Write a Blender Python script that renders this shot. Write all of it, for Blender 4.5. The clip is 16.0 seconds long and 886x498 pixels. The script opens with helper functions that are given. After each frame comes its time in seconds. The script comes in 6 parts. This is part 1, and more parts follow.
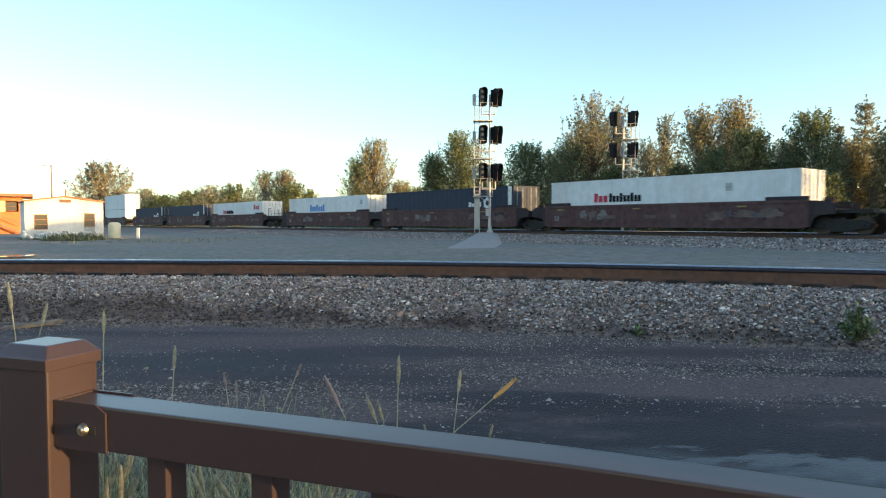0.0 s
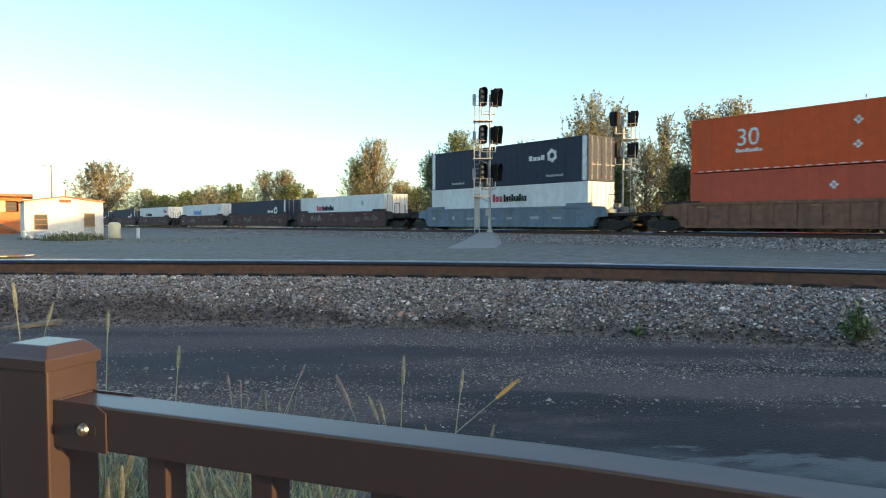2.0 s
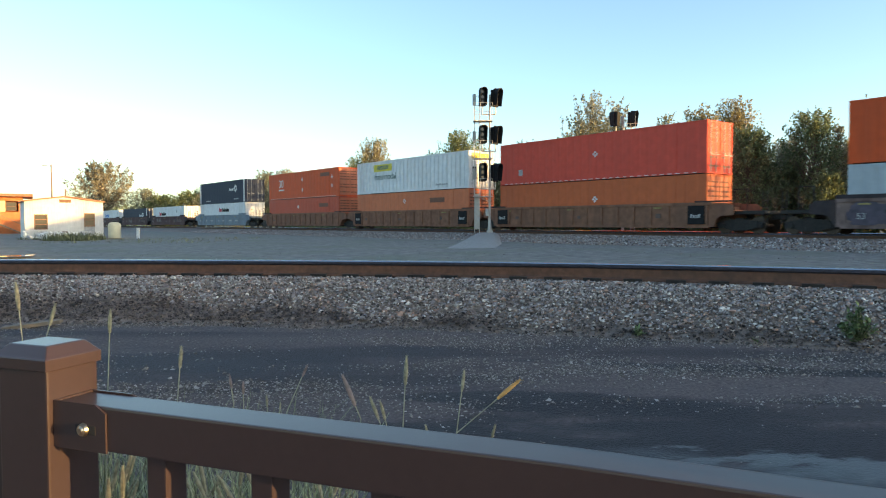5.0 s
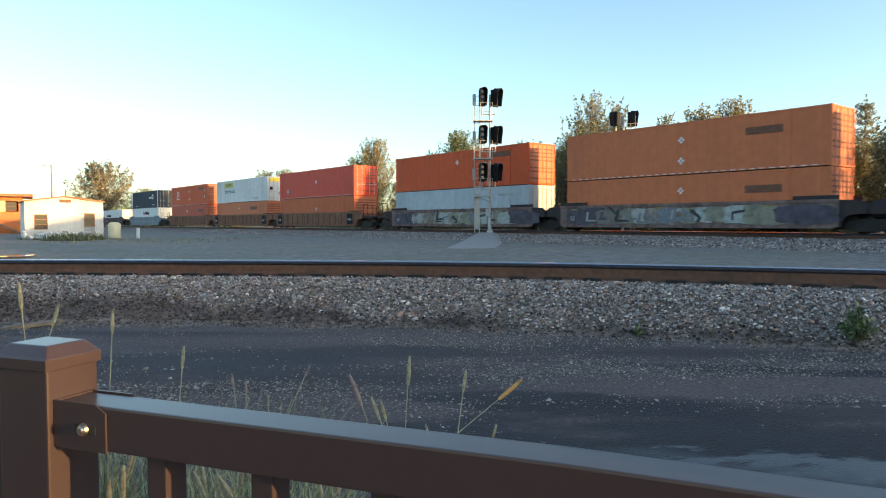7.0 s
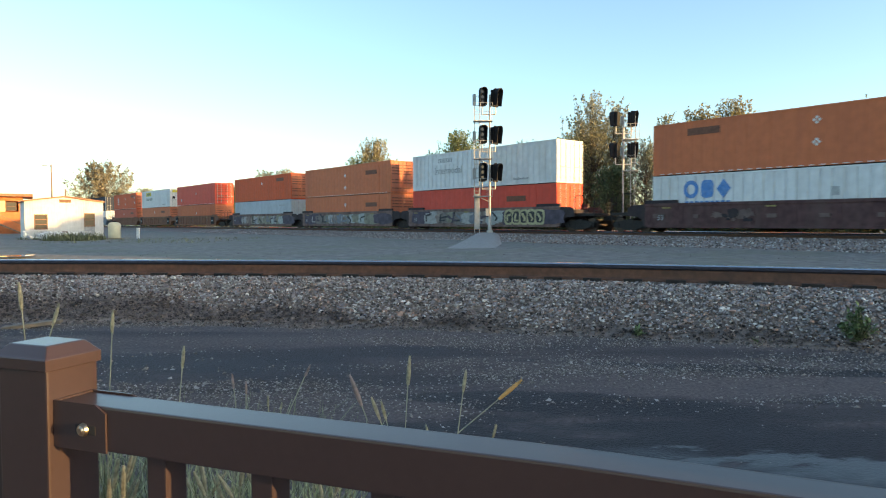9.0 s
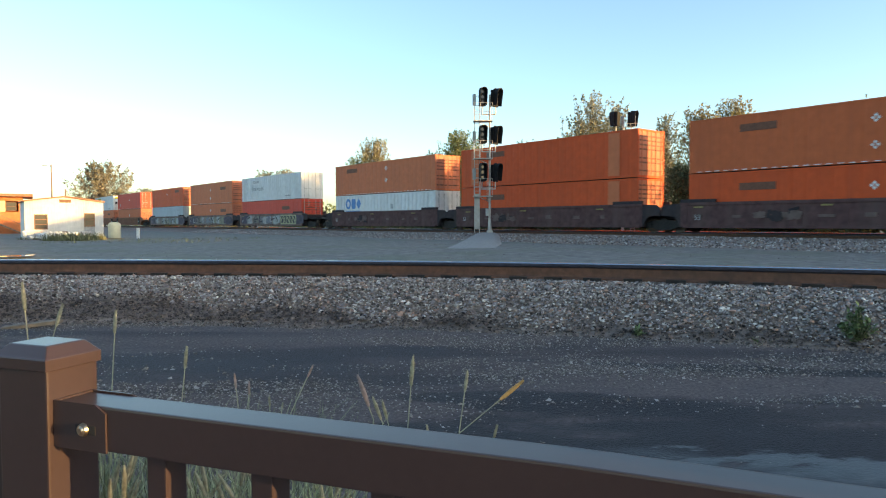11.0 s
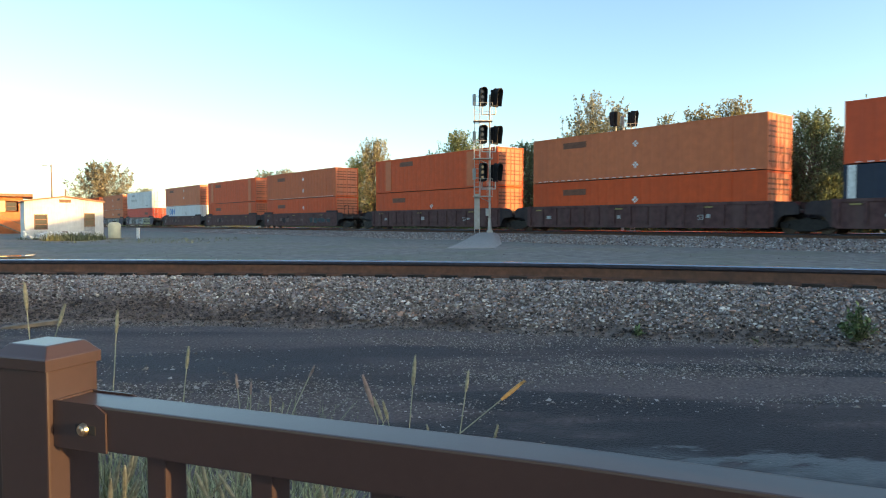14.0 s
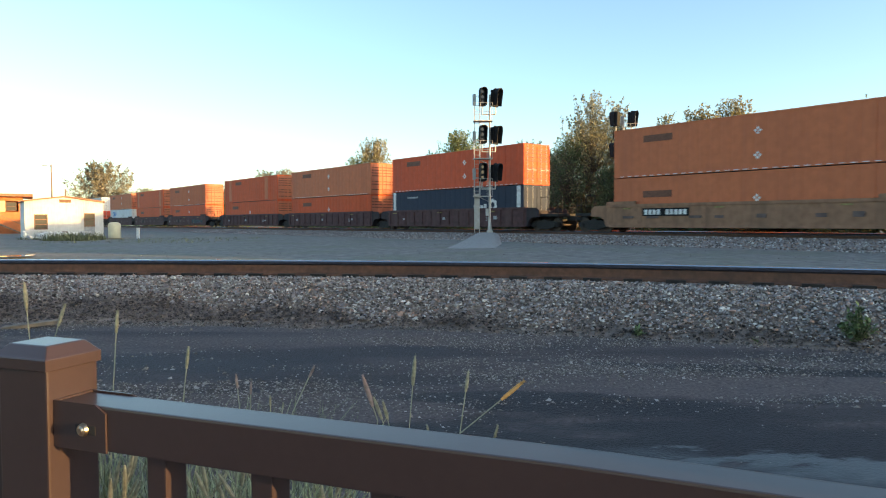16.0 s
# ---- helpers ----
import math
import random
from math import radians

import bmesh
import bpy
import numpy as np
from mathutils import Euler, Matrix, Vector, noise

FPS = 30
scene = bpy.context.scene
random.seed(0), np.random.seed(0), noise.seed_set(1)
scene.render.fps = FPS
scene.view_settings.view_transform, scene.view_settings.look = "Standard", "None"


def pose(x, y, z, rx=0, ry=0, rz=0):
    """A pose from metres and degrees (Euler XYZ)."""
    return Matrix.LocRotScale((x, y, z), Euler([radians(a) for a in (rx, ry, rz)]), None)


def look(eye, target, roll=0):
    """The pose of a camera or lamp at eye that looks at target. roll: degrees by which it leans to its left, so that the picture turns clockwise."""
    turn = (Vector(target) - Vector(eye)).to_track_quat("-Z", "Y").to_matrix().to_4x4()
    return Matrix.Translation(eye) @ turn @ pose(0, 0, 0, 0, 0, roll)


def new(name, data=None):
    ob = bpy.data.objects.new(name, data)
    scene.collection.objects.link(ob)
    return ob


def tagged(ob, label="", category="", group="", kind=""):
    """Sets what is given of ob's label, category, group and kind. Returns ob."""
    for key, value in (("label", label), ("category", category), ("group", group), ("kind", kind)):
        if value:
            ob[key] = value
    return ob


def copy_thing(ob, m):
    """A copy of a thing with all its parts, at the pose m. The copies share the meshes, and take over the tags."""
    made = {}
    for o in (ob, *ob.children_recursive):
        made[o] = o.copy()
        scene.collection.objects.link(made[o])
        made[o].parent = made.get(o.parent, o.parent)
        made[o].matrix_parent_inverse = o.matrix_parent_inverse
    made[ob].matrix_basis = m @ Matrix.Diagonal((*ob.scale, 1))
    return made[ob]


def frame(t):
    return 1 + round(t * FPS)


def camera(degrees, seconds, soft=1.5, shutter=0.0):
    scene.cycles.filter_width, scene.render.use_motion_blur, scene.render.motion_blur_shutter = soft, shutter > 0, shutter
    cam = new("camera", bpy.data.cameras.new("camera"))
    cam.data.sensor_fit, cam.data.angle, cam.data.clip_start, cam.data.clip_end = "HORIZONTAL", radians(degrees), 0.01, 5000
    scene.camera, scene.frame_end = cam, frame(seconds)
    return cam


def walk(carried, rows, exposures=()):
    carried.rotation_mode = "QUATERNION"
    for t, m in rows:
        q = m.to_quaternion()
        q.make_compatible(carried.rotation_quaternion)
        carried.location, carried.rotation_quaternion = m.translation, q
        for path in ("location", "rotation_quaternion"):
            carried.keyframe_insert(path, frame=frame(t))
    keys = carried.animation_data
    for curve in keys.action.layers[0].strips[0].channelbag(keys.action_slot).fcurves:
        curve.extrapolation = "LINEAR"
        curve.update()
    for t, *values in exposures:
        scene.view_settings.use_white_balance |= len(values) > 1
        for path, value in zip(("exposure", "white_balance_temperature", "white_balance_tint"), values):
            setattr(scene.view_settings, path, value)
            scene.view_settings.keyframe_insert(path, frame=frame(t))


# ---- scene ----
# The camera stands still at a fence beside a railway yard.
EYE_Z = 1.10
cam = camera(65.56, 16.0, soft=1.1, shutter=0.2)
STAND = pose(0, 0, EYE_Z, 90 - 2.20, 0, 0) @ pose(0, 0, 0, 0, 0, -0.11)
walk(cam, [(0.0, STAND), (16.0, STAND)], exposures=[(0.0, 2.02, 7900, 6), (16.0, 2.02, 7900, 6)])

# ---- light: a low evening sun from the right, clear sky ----
SUN_AZ, SUN_EL = radians(-25.0), radians(5.5)
world = bpy.data.worlds.new("sky")
scene.world = world
world.use_nodes = True
wn = world.node_tree
wn.nodes.clear()
sky = wn.nodes.new("ShaderNodeTexSky")
sky.sky_type = 'NISHITA'
sky.sun_disc = False
sky.sun_elevation = SUN_EL + radians(1.3)
sky.sun_rotation = radians(90) - SUN_AZ
sky.air_density, sky.dust_density, sky.ozone_density = 0.8, 1.1, 2.3
bg = wn.nodes.new("ShaderNodeBackground")
bg.inputs["Strength"].default_value = 0.15
wo = wn.nodes.new("ShaderNodeOutputWorld")
wn.links.new(sky.outputs[0], bg.inputs[0])
wn.links.new(bg.outputs[0], wo.inputs[0])
sun_dir = Vector((math.cos(SUN_AZ) * math.cos(SUN_EL), math.sin(SUN_AZ) * math.cos(SUN_EL), math.sin(SUN_EL)))
sun = new("sun", bpy.data.lights.new("sun", 'SUN'))
sun.data.energy, sun.data.angle, sun.data.color = 2.9, radians(0.55), (1.0, 0.65, 0.30)
sun.matrix_basis = look(sun_dir * 200, (0, 0, 0))


# ---- materials ----
def mat(name, color, rough=0.7, metal=0.0, var=0.25, scale=6.0, bump=0.0, bump_scale=40.0, island=0.0, obvar=0.0, stain=None, stain_scale=1.5, stain_amt=0.5, streak=False, spec=0.5):
    """A surface with fine grain, larger stains and relief, at real size."""
    m = bpy.data.materials.new(name)
    m.use_nodes = True
    nt = m.node_tree
    N, L = nt.nodes, nt.links
    b = N["Principled BSDF"]
    b.inputs["Roughness"].default_value, b.inputs["Metallic"].default_value = rough, metal
    b.inputs["Specular IOR Level"].default_value = spec
    tc = N.new("ShaderNodeTexCoord")
    src = tc.outputs["Object"]
    if streak:
        mp = N.new("ShaderNodeMapping")
        mp.inputs["Scale"].default_value = (1, 1, 0.12)
        L.new(src, mp.inputs[0])
        ssrc = mp.outputs[0]
    else:
        ssrc = src
    n1 = N.new("ShaderNodeTexNoise")
    n1.inputs["Scale"].default_value, n1.inputs["Detail"].default_value = scale, 6
    L.new(src, n1.inputs["Vector"])
    mr = N.new("ShaderNodeMapRange")
    mr.inputs[1].default_value, mr.inputs[2].default_value = 0.3, 0.7
    mr.inputs[3].default_value, mr.inputs[4].default_value = 1 - var, 1 + var
    L.new(n1.outputs["Fac"], mr.inputs[0])
    fac = mr.outputs[0]
    for amt, node, out in ((island, "ShaderNodeNewGeometry", "Random Per Island"), (obvar, "ShaderNodeObjectInfo", "Random")):
        if amt:
            g = N.new(node)
            r2 = N.new("ShaderNodeMapRange")
            r2.inputs[3].default_value, r2.inputs[4].default_value = 1 - amt, 1 + amt
            L.new(g.outputs[out], r2.inputs[0])
            mu = N.new("ShaderNodeMath")
            mu.operation = 'MULTIPLY'
            L.new(fac, mu.inputs[0])
            L.new(r2.outputs[0], mu.inputs[1])
            fac = mu.outputs[0]
    mx = N.new("ShaderNodeVectorMath")
    mx.operation = 'SCALE'
    mx.inputs[0].default_value = color[:3]
    L.new(fac, mx.inputs["Scale"])
    col = mx.outputs[0]
    if stain:
        n2 = N.new("ShaderNodeTexNoise")
        n2.inputs["Scale"].default_value, n2.inputs["Detail"].default_value = stain_scale, 5
        L.new(ssrc, n2.inputs["Vector"])
        cr = N.new("ShaderNodeMapRange")
        cr.inputs[1].default_value, cr.inputs[2].default_value, cr.inputs[4].default_value = 0.46, 0.68, stain_amt
        L.new(n2.outputs["Fac"], cr.inputs[0])
        mm = N.new("ShaderNodeMix")
        mm.data_type = 'RGBA'
        L.new(cr.outputs[0], mm.inputs[0])
        L.new(col, mm.inputs[6])
        mm.inputs[7].default_value = (*stain, 1)
        col = mm.outputs[2]
    L.new(col, b.inputs["Base Color"])
    if bump:
        n3 = N.new("ShaderNodeTexNoise")
        n3.inputs["Scale"].default_value, n3.inputs["Detail"].default_value = bump_scale, 4
        L.new(src, n3.inputs["Vector"])
        bp = N.new("ShaderNodeBump")
        bp.inputs["Strength"].default_value, bp.inputs["Distance"].default_value = 1.0, bump
        L.new(n3.outputs["Fac"], bp.inputs["Height"])
        L.new(bp.outputs[0], b.inputs["Normal"])
    return m


# ---- mesh helpers ----
def mesh_of(bm, name, material, smooth=False):
    me = bpy.data.meshes.new(name)
    bm.normal_update()
    bm.to_mesh(me)
    bm.free()
    for m in (material if isinstance(material, (list, tuple)) else (material,)):
        me.materials.append(m)
    if smooth:
        for p in me.polygons:
            p.use_smooth = True
    return me


def part(name, bm, material, parent, label="", smooth=False, at=None):
    ob = new(name, mesh_of(bm, name, material, smooth))
    ob.parent = parent
    if at is not None:
        ob.matrix_basis = at
    if label:
        tagged(ob, label)
    return ob


def share(name, me, parent, m):
    ob = new(name, me)
    ob.parent = parent
    ob.matrix_basis = m
    return ob


def box(bm, x0, x1, y0, y1, z0, z1, bevel=0.0, mi=0):
    v = [bm.verts.new((x, y, z)) for z in (z0, z1) for y in (y0, y1) for x in (x0, x1)]
    fs = [bm.faces.new([v[i] for i in q]) for q in ((0, 2, 3, 1), (4, 5, 7, 6), (0, 1, 5, 4), (2, 6, 7, 3), (0, 4, 6, 2), (1, 3, 7, 5))]
    for f in fs:
        f.material_index = mi
    if bevel:
        es = list({e for f in fs for e in f.edges})
        bmesh.ops.bevel(bm, geom=es, offset=bevel, segments=2, profile=0.7, affect='EDGES')
    return bm


def tube(bm, a, b, r0, r1=None, n=10, caps=True):
    a, b = Vector(a), Vector(b)
    r1 = r0 if r1 is None else r1
    ax = (b - a).normalized()
    u = ax.orthogonal().normalized()
    w = ax.cross(u)
    ra, rb = [], []
    for i in range(n):
        c, s = math.cos(2 * math.pi * i / n), math.sin(2 * math.pi * i / n)
        ra.append(bm.verts.new(a + (u * c + w * s) * r0))
        rb.append(bm.verts.new(b + (u * c + w * s) * r1))
    for i in range(n):
        bm.faces.new((ra[i], ra[(i + 1) % n], rb[(i + 1) % n], rb[i]))
    if caps:
        bm.faces.new(ra[::-1])
        bm.faces.new(rb)
    return bm


def prism(bm, poly, x0, x1):
    """A profile in y, z drawn out along x."""
    a = [bm.verts.new((x0, y, z)) for y, z in poly]
    b = [bm.verts.new((x1, y, z)) for y, z in poly]
    n = len(poly)
    for i in range(n):
        bm.faces.new((a[i], a[(i + 1) % n], b[(i + 1) % n], b[i]))
    bm.faces.new(a[::-1])
    bm.faces.new(b)
    return bm


def from_arrays(name, verts, faces, material, smooth=False):
    me = bpy.data.meshes.new(name)
    me.from_pydata([tuple(v) for v in verts], [], [tuple(f) for f in faces])
    me.materials.append(material)
    if smooth:
        me.polygons.foreach_set("use_smooth", [True] * len(me.polygons))
    me.update()
    return me


def NB():
    return bmesh.new()


# ---- the plan of the tracks ----
TRACK_YAW, TRACK_D, TRAIN_RAIL = radians(-51.55), 55.03, EYE_Z - 0.598
AX = Vector((math.cos(TRACK_YAW), math.sin(TRACK_YAW), 0))
FAR = Vector((-AX.y, AX.x, 0))


def on_track(s, w=0.0, z=0.0):
    """A point s along the far track, w beyond the near side of its wagons, z over its rails."""
    return Vector((0, TRACK_D, TRAIN_RAIL)) + AX * s + FAR * w + Vector((0, 0, z))


def track_pose(s):
    return Matrix.Translation(on_track(s, 1.295)) @ Matrix.Rotation(TRACK_YAW, 4, 'Z')


NEAR_HEAD = 0.643


def near_y(x):
    """Where the near rail of the near track runs: a gentle bend."""
    k = 0.40
    soft = k * 1.3 * math.log(1 + math.exp(min((x - 0.9) / 1.3, 40)))
    return 8.36 - 0.075 * x - soft


# ---- surfaces ----
M_GROUND = mat("yard dirt", (0.178, 0.168, 0.155), 0.95, var=0.35, scale=2.6, bump=0.03, bump_scale=9, stain=(0.14, 0.15, 0.10), stain_scale=0.30, stain_amt=0.7)
M_ROAD = mat("oiled gravel road", (0.110, 0.088, 0.087), 0.9, var=0.4, scale=45, bump=0.011, bump_scale=60, spec=0.30)


def oiled(m):
    """Dark wheel tracks along the road, and damp, smooth oiled patches with ragged edges."""
    nt = m.node_tree
    N, L = nt.nodes, nt.links
    b = N["Principled BSDF"]
    base = b.inputs["Base Color"].links[0].from_socket
    tc = N.new("ShaderNodeTexCoord")
    place = tc.outputs["Object"]

    def math_node(op, a, c):
        q = N.new("ShaderNodeMath")
        q.operation = op
        for i, v in enumerate((a, c)):
            if isinstance(v, (int, float)):
                q.inputs[i].default_value = v
            else:
                L.new(v, q.inputs[i])
        return q.outputs[0]

    def spread_noise(scale, rot, size, detail, rough):
        mp = N.new("ShaderNodeMapping")
        mp.inputs["Scale"].default_value = (*scale, 1)
        mp.inputs["Rotation"].default_value = (0, 0, radians(rot))
        L.new(place, mp.inputs[0])
        n = N.new("ShaderNodeTexNoise")
        n.inputs["Scale"].default_value, n.inputs["Detail"].default_value, n.inputs["Roughness"].default_value = size, detail, rough
        L.new(mp.outputs[0], n.inputs["Vector"])
        return n.outputs["Fac"]

    ragged = math_node('MULTIPLY', math_node('SUBTRACT', spread_noise((0.7, 1.6), 12, 2.2, 7, 0.62), 0.5), 2.6)

    def patch(cx, cy, rx, ry, rot, soft):
        mp = N.new("ShaderNodeMapping")
        mp.vector_type = 'TEXTURE'
        mp.inputs["Location"].default_value = (cx, cy, 0)
        mp.inputs["Rotation"].default_value = (0, 0, radians(rot))
        mp.inputs["Scale"].default_value = (rx, ry, 1e4)
        L.new(place, mp.inputs[0])
        ln = N.new("ShaderNodeVectorMath")
        ln.operation = 'LENGTH'
        L.new(mp.outputs[0], ln.inputs[0])
        r = N.new("ShaderNodeMapRange")
        r.interpolation_type = 'SMOOTHSTEP'
        r.inputs[1].default_value, r.inputs[2].default_value = 1 + soft, 1 - soft
        L.new(math_node('ADD', ln.outputs["Value"], ragged), r.inputs[0])
        return r.outputs[0]

    def union(items):
        out = items[0]
        for q in items[1:]:
            out = math_node('MAXIMUM', out, q)
        return out

    streaks = N.new("ShaderNodeMapRange")
    streaks.inputs[1].default_value, streaks.inputs[2].default_value, streaks.inputs[4].default_value = 0.50, 0.60, 0.75
    L.new(spread_noise((0.20, 1.5), 9, 1.2, 6, 0.55), streaks.inputs[0])
    oil = union([streaks.outputs[0], math_node('MULTIPLY', patch(-1.75, 5.15, 1.6, 0.50, -4, 0.65), 0.85), patch(0.95, 3.95, 1.2, 0.22, -12, 0.30), patch(2.35, 4.85, 1.7, 0.10, -13, 0.35),
                 patch(0.2, 3.35, 1.1, 0.25, -8, 0.30), patch(1.7, 3.3, 1.4, 0.45, -16, 0.30)])
    damp = union([patch(1.75, 2.62, 0.75, 0.42, -27, 0.10), math_node('MULTIPLY', patch(0.95, 3.08, 0.55, 0.13, -14, 0.5), 0.5)])
    mx = N.new("ShaderNodeMix")
    mx.data_type = 'RGBA'
    L.new(oil, mx.inputs[0])
    L.new(base, mx.inputs[6])
    mx.inputs[7].default_value = (0.0195, 0.0148, 0.0180, 1)
    m2 = N.new("ShaderNodeMix")
    m2.data_type = 'RGBA'
    L.new(damp, m2.inputs[0])
    L.new(mx.outputs[2], m2.inputs[6])
    m2.inputs[7].default_value = (0.030, 0.032, 0.036, 1)
    L.new(m2.outputs[2], b.inputs["Base Color"])
    rough = math_node('SUBTRACT', math_node('SUBTRACT', 0.92, math_node('MULTIPLY', oil, 0.28)), math_node('MULTIPLY', damp, 0.30))
    L.new(rough, b.inputs["Roughness"])
    L.new(math_node('ADD', 0.30, math_node('MULTIPLY', damp, 0.22)), b.inputs["Specular IOR Level"])
    bump = [q for q in N if q.type == 'BUMP'][0]
    L.new(math_node('SUBTRACT', 1.0, math_node('MULTIPLY', damp, 0.75)), bump.inputs["Strength"])


oiled(M_ROAD)
M_BALLAST = mat("ballast bed", (0.22, 0.172, 0.148), 0.95, var=0.4, scale=18, bump=0.03, bump_scale=25)
M_STONE = mat("ballast stone", (0.305, 0.246, 0.228), 0.9, var=0.3, scale=30, spec=0.25)
M_CHIP = mat("gravel chip", (0.235, 0.200, 0.188), 0.9, var=0.25, scale=40, spec=0.25)


def mixed_stone(m, shades):
    """Each stone takes one of several rock colours."""
    nt = m.node_tree
    N, L = nt.nodes, nt.links
    g = N.new("ShaderNodeNewGeometry")
    ramp = N.new("ShaderNodeValToRGB")
    ramp.color_ramp.interpolation = 'CONSTANT'
    while len(ramp.color_ramp.elements) < len(shades):
        ramp.color_ramp.elements.new(0.5)
    for e, (at, c) in zip(ramp.color_ramp.elements, shades):
        e.position, e.color = at, (*c, 1)
    L.new(g.outputs["Random Per Island"], ramp.inputs[0])
    sc = [q for q in N if q.type == 'VECT_MATH'][0]
    L.new(ramp.outputs[0], sc.inputs[0])


mixed_stone(M_STONE, [(0.0, (0.10, 0.085, 0.078)), (0.16, (0.21, 0.165, 0.15)), (0.34, (0.28, 0.24, 0.235)), (0.52, (0.33, 0.285, 0.255)), (0.66, (0.30, 0.272, 0.28)),
                      (0.78, (0.37, 0.24, 0.19)), (0.86, (0.44, 0.415, 0.39)), (0.95, (0.60, 0.575, 0.545))])
mixed_stone(M_CHIP, [(0.0, (0.10, 0.09, 0.085)), (0.35, (0.18, 0.16, 0.15)), (0.65, (0.26, 0.235, 0.22)), (0.9, (0.36, 0.33, 0.32))])
M_RUST = mat("rusty rail steel", (0.122, 0.058, 0.037), 0.8, var=0.3, scale=14, bump=0.001, bump_scale=120, stain=(0.06, 0.035, 0.027), stain_scale=3)
M_SHINE = mat("polished rail head", (0.55, 0.56, 0.58), 0.15, 1.0, var=0.06, scale=20)
M_HEADSIDE = mat("rail head side", (0.050, 0.052, 0.078), 0.4, 0.6, var=0.2, scale=20)
M_TIE = mat("creosoted timber", (0.06, 0.045, 0.035), 0.9, var=0.35, scale=20, bump=0.004, bump_scale=50, obvar=0.3)

# ---- ground ----
def strip(name, xs, ys, zf, material, label, kind="structure"):
    """A sheet over a grid of x and y; zf gives its point."""
    verts, faces = [], []
    nx, ny = len(xs), len(ys)
    for j in range(ny):
        for i in range(nx):
            verts.append(zf(xs[i], ys[j]))
    for j in range(ny - 1):
        for i in range(nx - 1):
            a = j * nx + i
            faces.append((a, a + 1, a + 1 + nx, a + nx))
    ob = new(name, from_arrays(name, verts, faces, material, True))
    return tagged(ob, label, kind=kind)


def spread(a, b, n, c=0.0, p=2.4):
    out = []
    for i in range(n):
        t = -1 + 2 * i / (n - 1)
        out.append(c + math.copysign(abs(t) ** p, t) * ((b - c) if t > 0 else (c - a)))
    return out


def ground_z(x, y):
    z = 0.05 * noise.noise((x * 0.15, y * 0.15, 3)) + 0.02 * noise.noise((x * 0.9, y * 0.9, 7))
    return -0.04 + z * min(1.0, abs(y) / 14)


strip("ground", spread(-2500, 2500, 130, 0, 3.4), spread(-1500, 4000, 150, 8, 3.4), lambda x, y: (x, y, ground_z(x, y)), M_GROUND, "grey-green packed dirt and sparse weeds of the yard")


def road_point(u, v):
    """v from 0 at the fence to 1 at the foot of the ballast."""
    far = near_y(u) - 1.75
    y = -6 + (far + 6) * v
    rut = -0.02 * math.exp(-((v - 0.80) / 0.03) ** 2) - 0.02 * math.exp(-((v - 0.92) / 0.03) ** 2)
    return (u, y, 0.012 + rut * 0.5 + 0.018 * noise.noise((u * 0.7, y * 1.6, 1)) + 0.006 * noise.noise((u * 4, y * 4, 2)) + 0.07 * v ** 6)


strip("road", [-26 + 0.16 * i for i in range(250)], [i / 110 for i in range(111)], road_point, M_ROAD, "dark oiled gravel road with wheel tracks and wet-looking patches")

# ---- near track ----
def near_pt(x, off, z):
    """A point beside the near rail: off metres across the track (away from the camera), z up."""
    h = 0.05
    d = Vector((2 * h, near_y(x + h) - near_y(x - h), 0)).normalized()
    return Vector((x, near_y(x), 0)) + Vector((-d.y, d.x, 0)) * off + Vector((0, 0, z))


BASE = NEAR_HEAD - 0.185
BED = [(-1.95, 0.02), (-1.55, 0.10), (-0.95, BASE - 0.13), (-0.45, BASE - 0.012), (0.3, BASE - 0.008), (1.2, BASE - 0.13), (2.2, BASE - 0.18), (2.8, BASE - 0.32), (3.8, -0.05)]


def bed_z(off):
    for (a, za), (b, zb) in zip(BED, BED[1:]):
        if a <= off <= b:
            return za + (zb - za) * (off - a) / (b - a)
    return BED[0][1] if off < 0 else BED[-1][1]


offs = [-1.95 + 0.115 * i for i in range(51)]
xs_near = [-42 + 0.2 * i for i in range(270)]
strip("ballast", xs_near, offs, lambda x, o: near_pt(x, o, bed_z(o) - 0.02 + 0.025 * noise.noise((x * 5, o * 5, 0))), M_BALLAST, "bed of crushed grey stone under the near track")

RAIL_FOOT = [(-0.076, 0), (0.076, 0), (0.076, 0.012), (0.02, 0.03), (0.011, 0.045), (0.011, 0.125), (-0.011, 0.125), (-0.011, 0.045), (-0.02, 0.03), (-0.076, 0.012)]
RAIL_HEAD = [(-0.012, 0.125), (0.012, 0.125), (0.036, 0.142), (0.037, 0.172), (-0.037, 0.172), (-0.036, 0.142)]
RAIL_TOP = [(-0.037, 0.172), (0.037, 0.172), (0.033, 0.181), (0.022, 0.185), (-0.022, 0.185), (-0.033, 0.181)]


def sweep(profile, path):
    """Draw a profile (across, up) along a row of (point, across) stations."""
    bm = NB()
    rings = [[bm.verts.new(p + c * a + Vector((0, 0, h))) for a, h in profile] for p, c in path]
    n = len(profile)
    for r0, r1 in zip(rings, rings[1:]):
        for i in range(n):
            bm.faces.new((r0[i], r0[(i + 1) % n], r1[(i + 1) % n], r1[i]))
    bm.faces.new(rings[0][::-1])
    bm.faces.new(rings[-1])
    bmesh.ops.recalc_face_normals(bm, faces=bm.faces)
    return bm


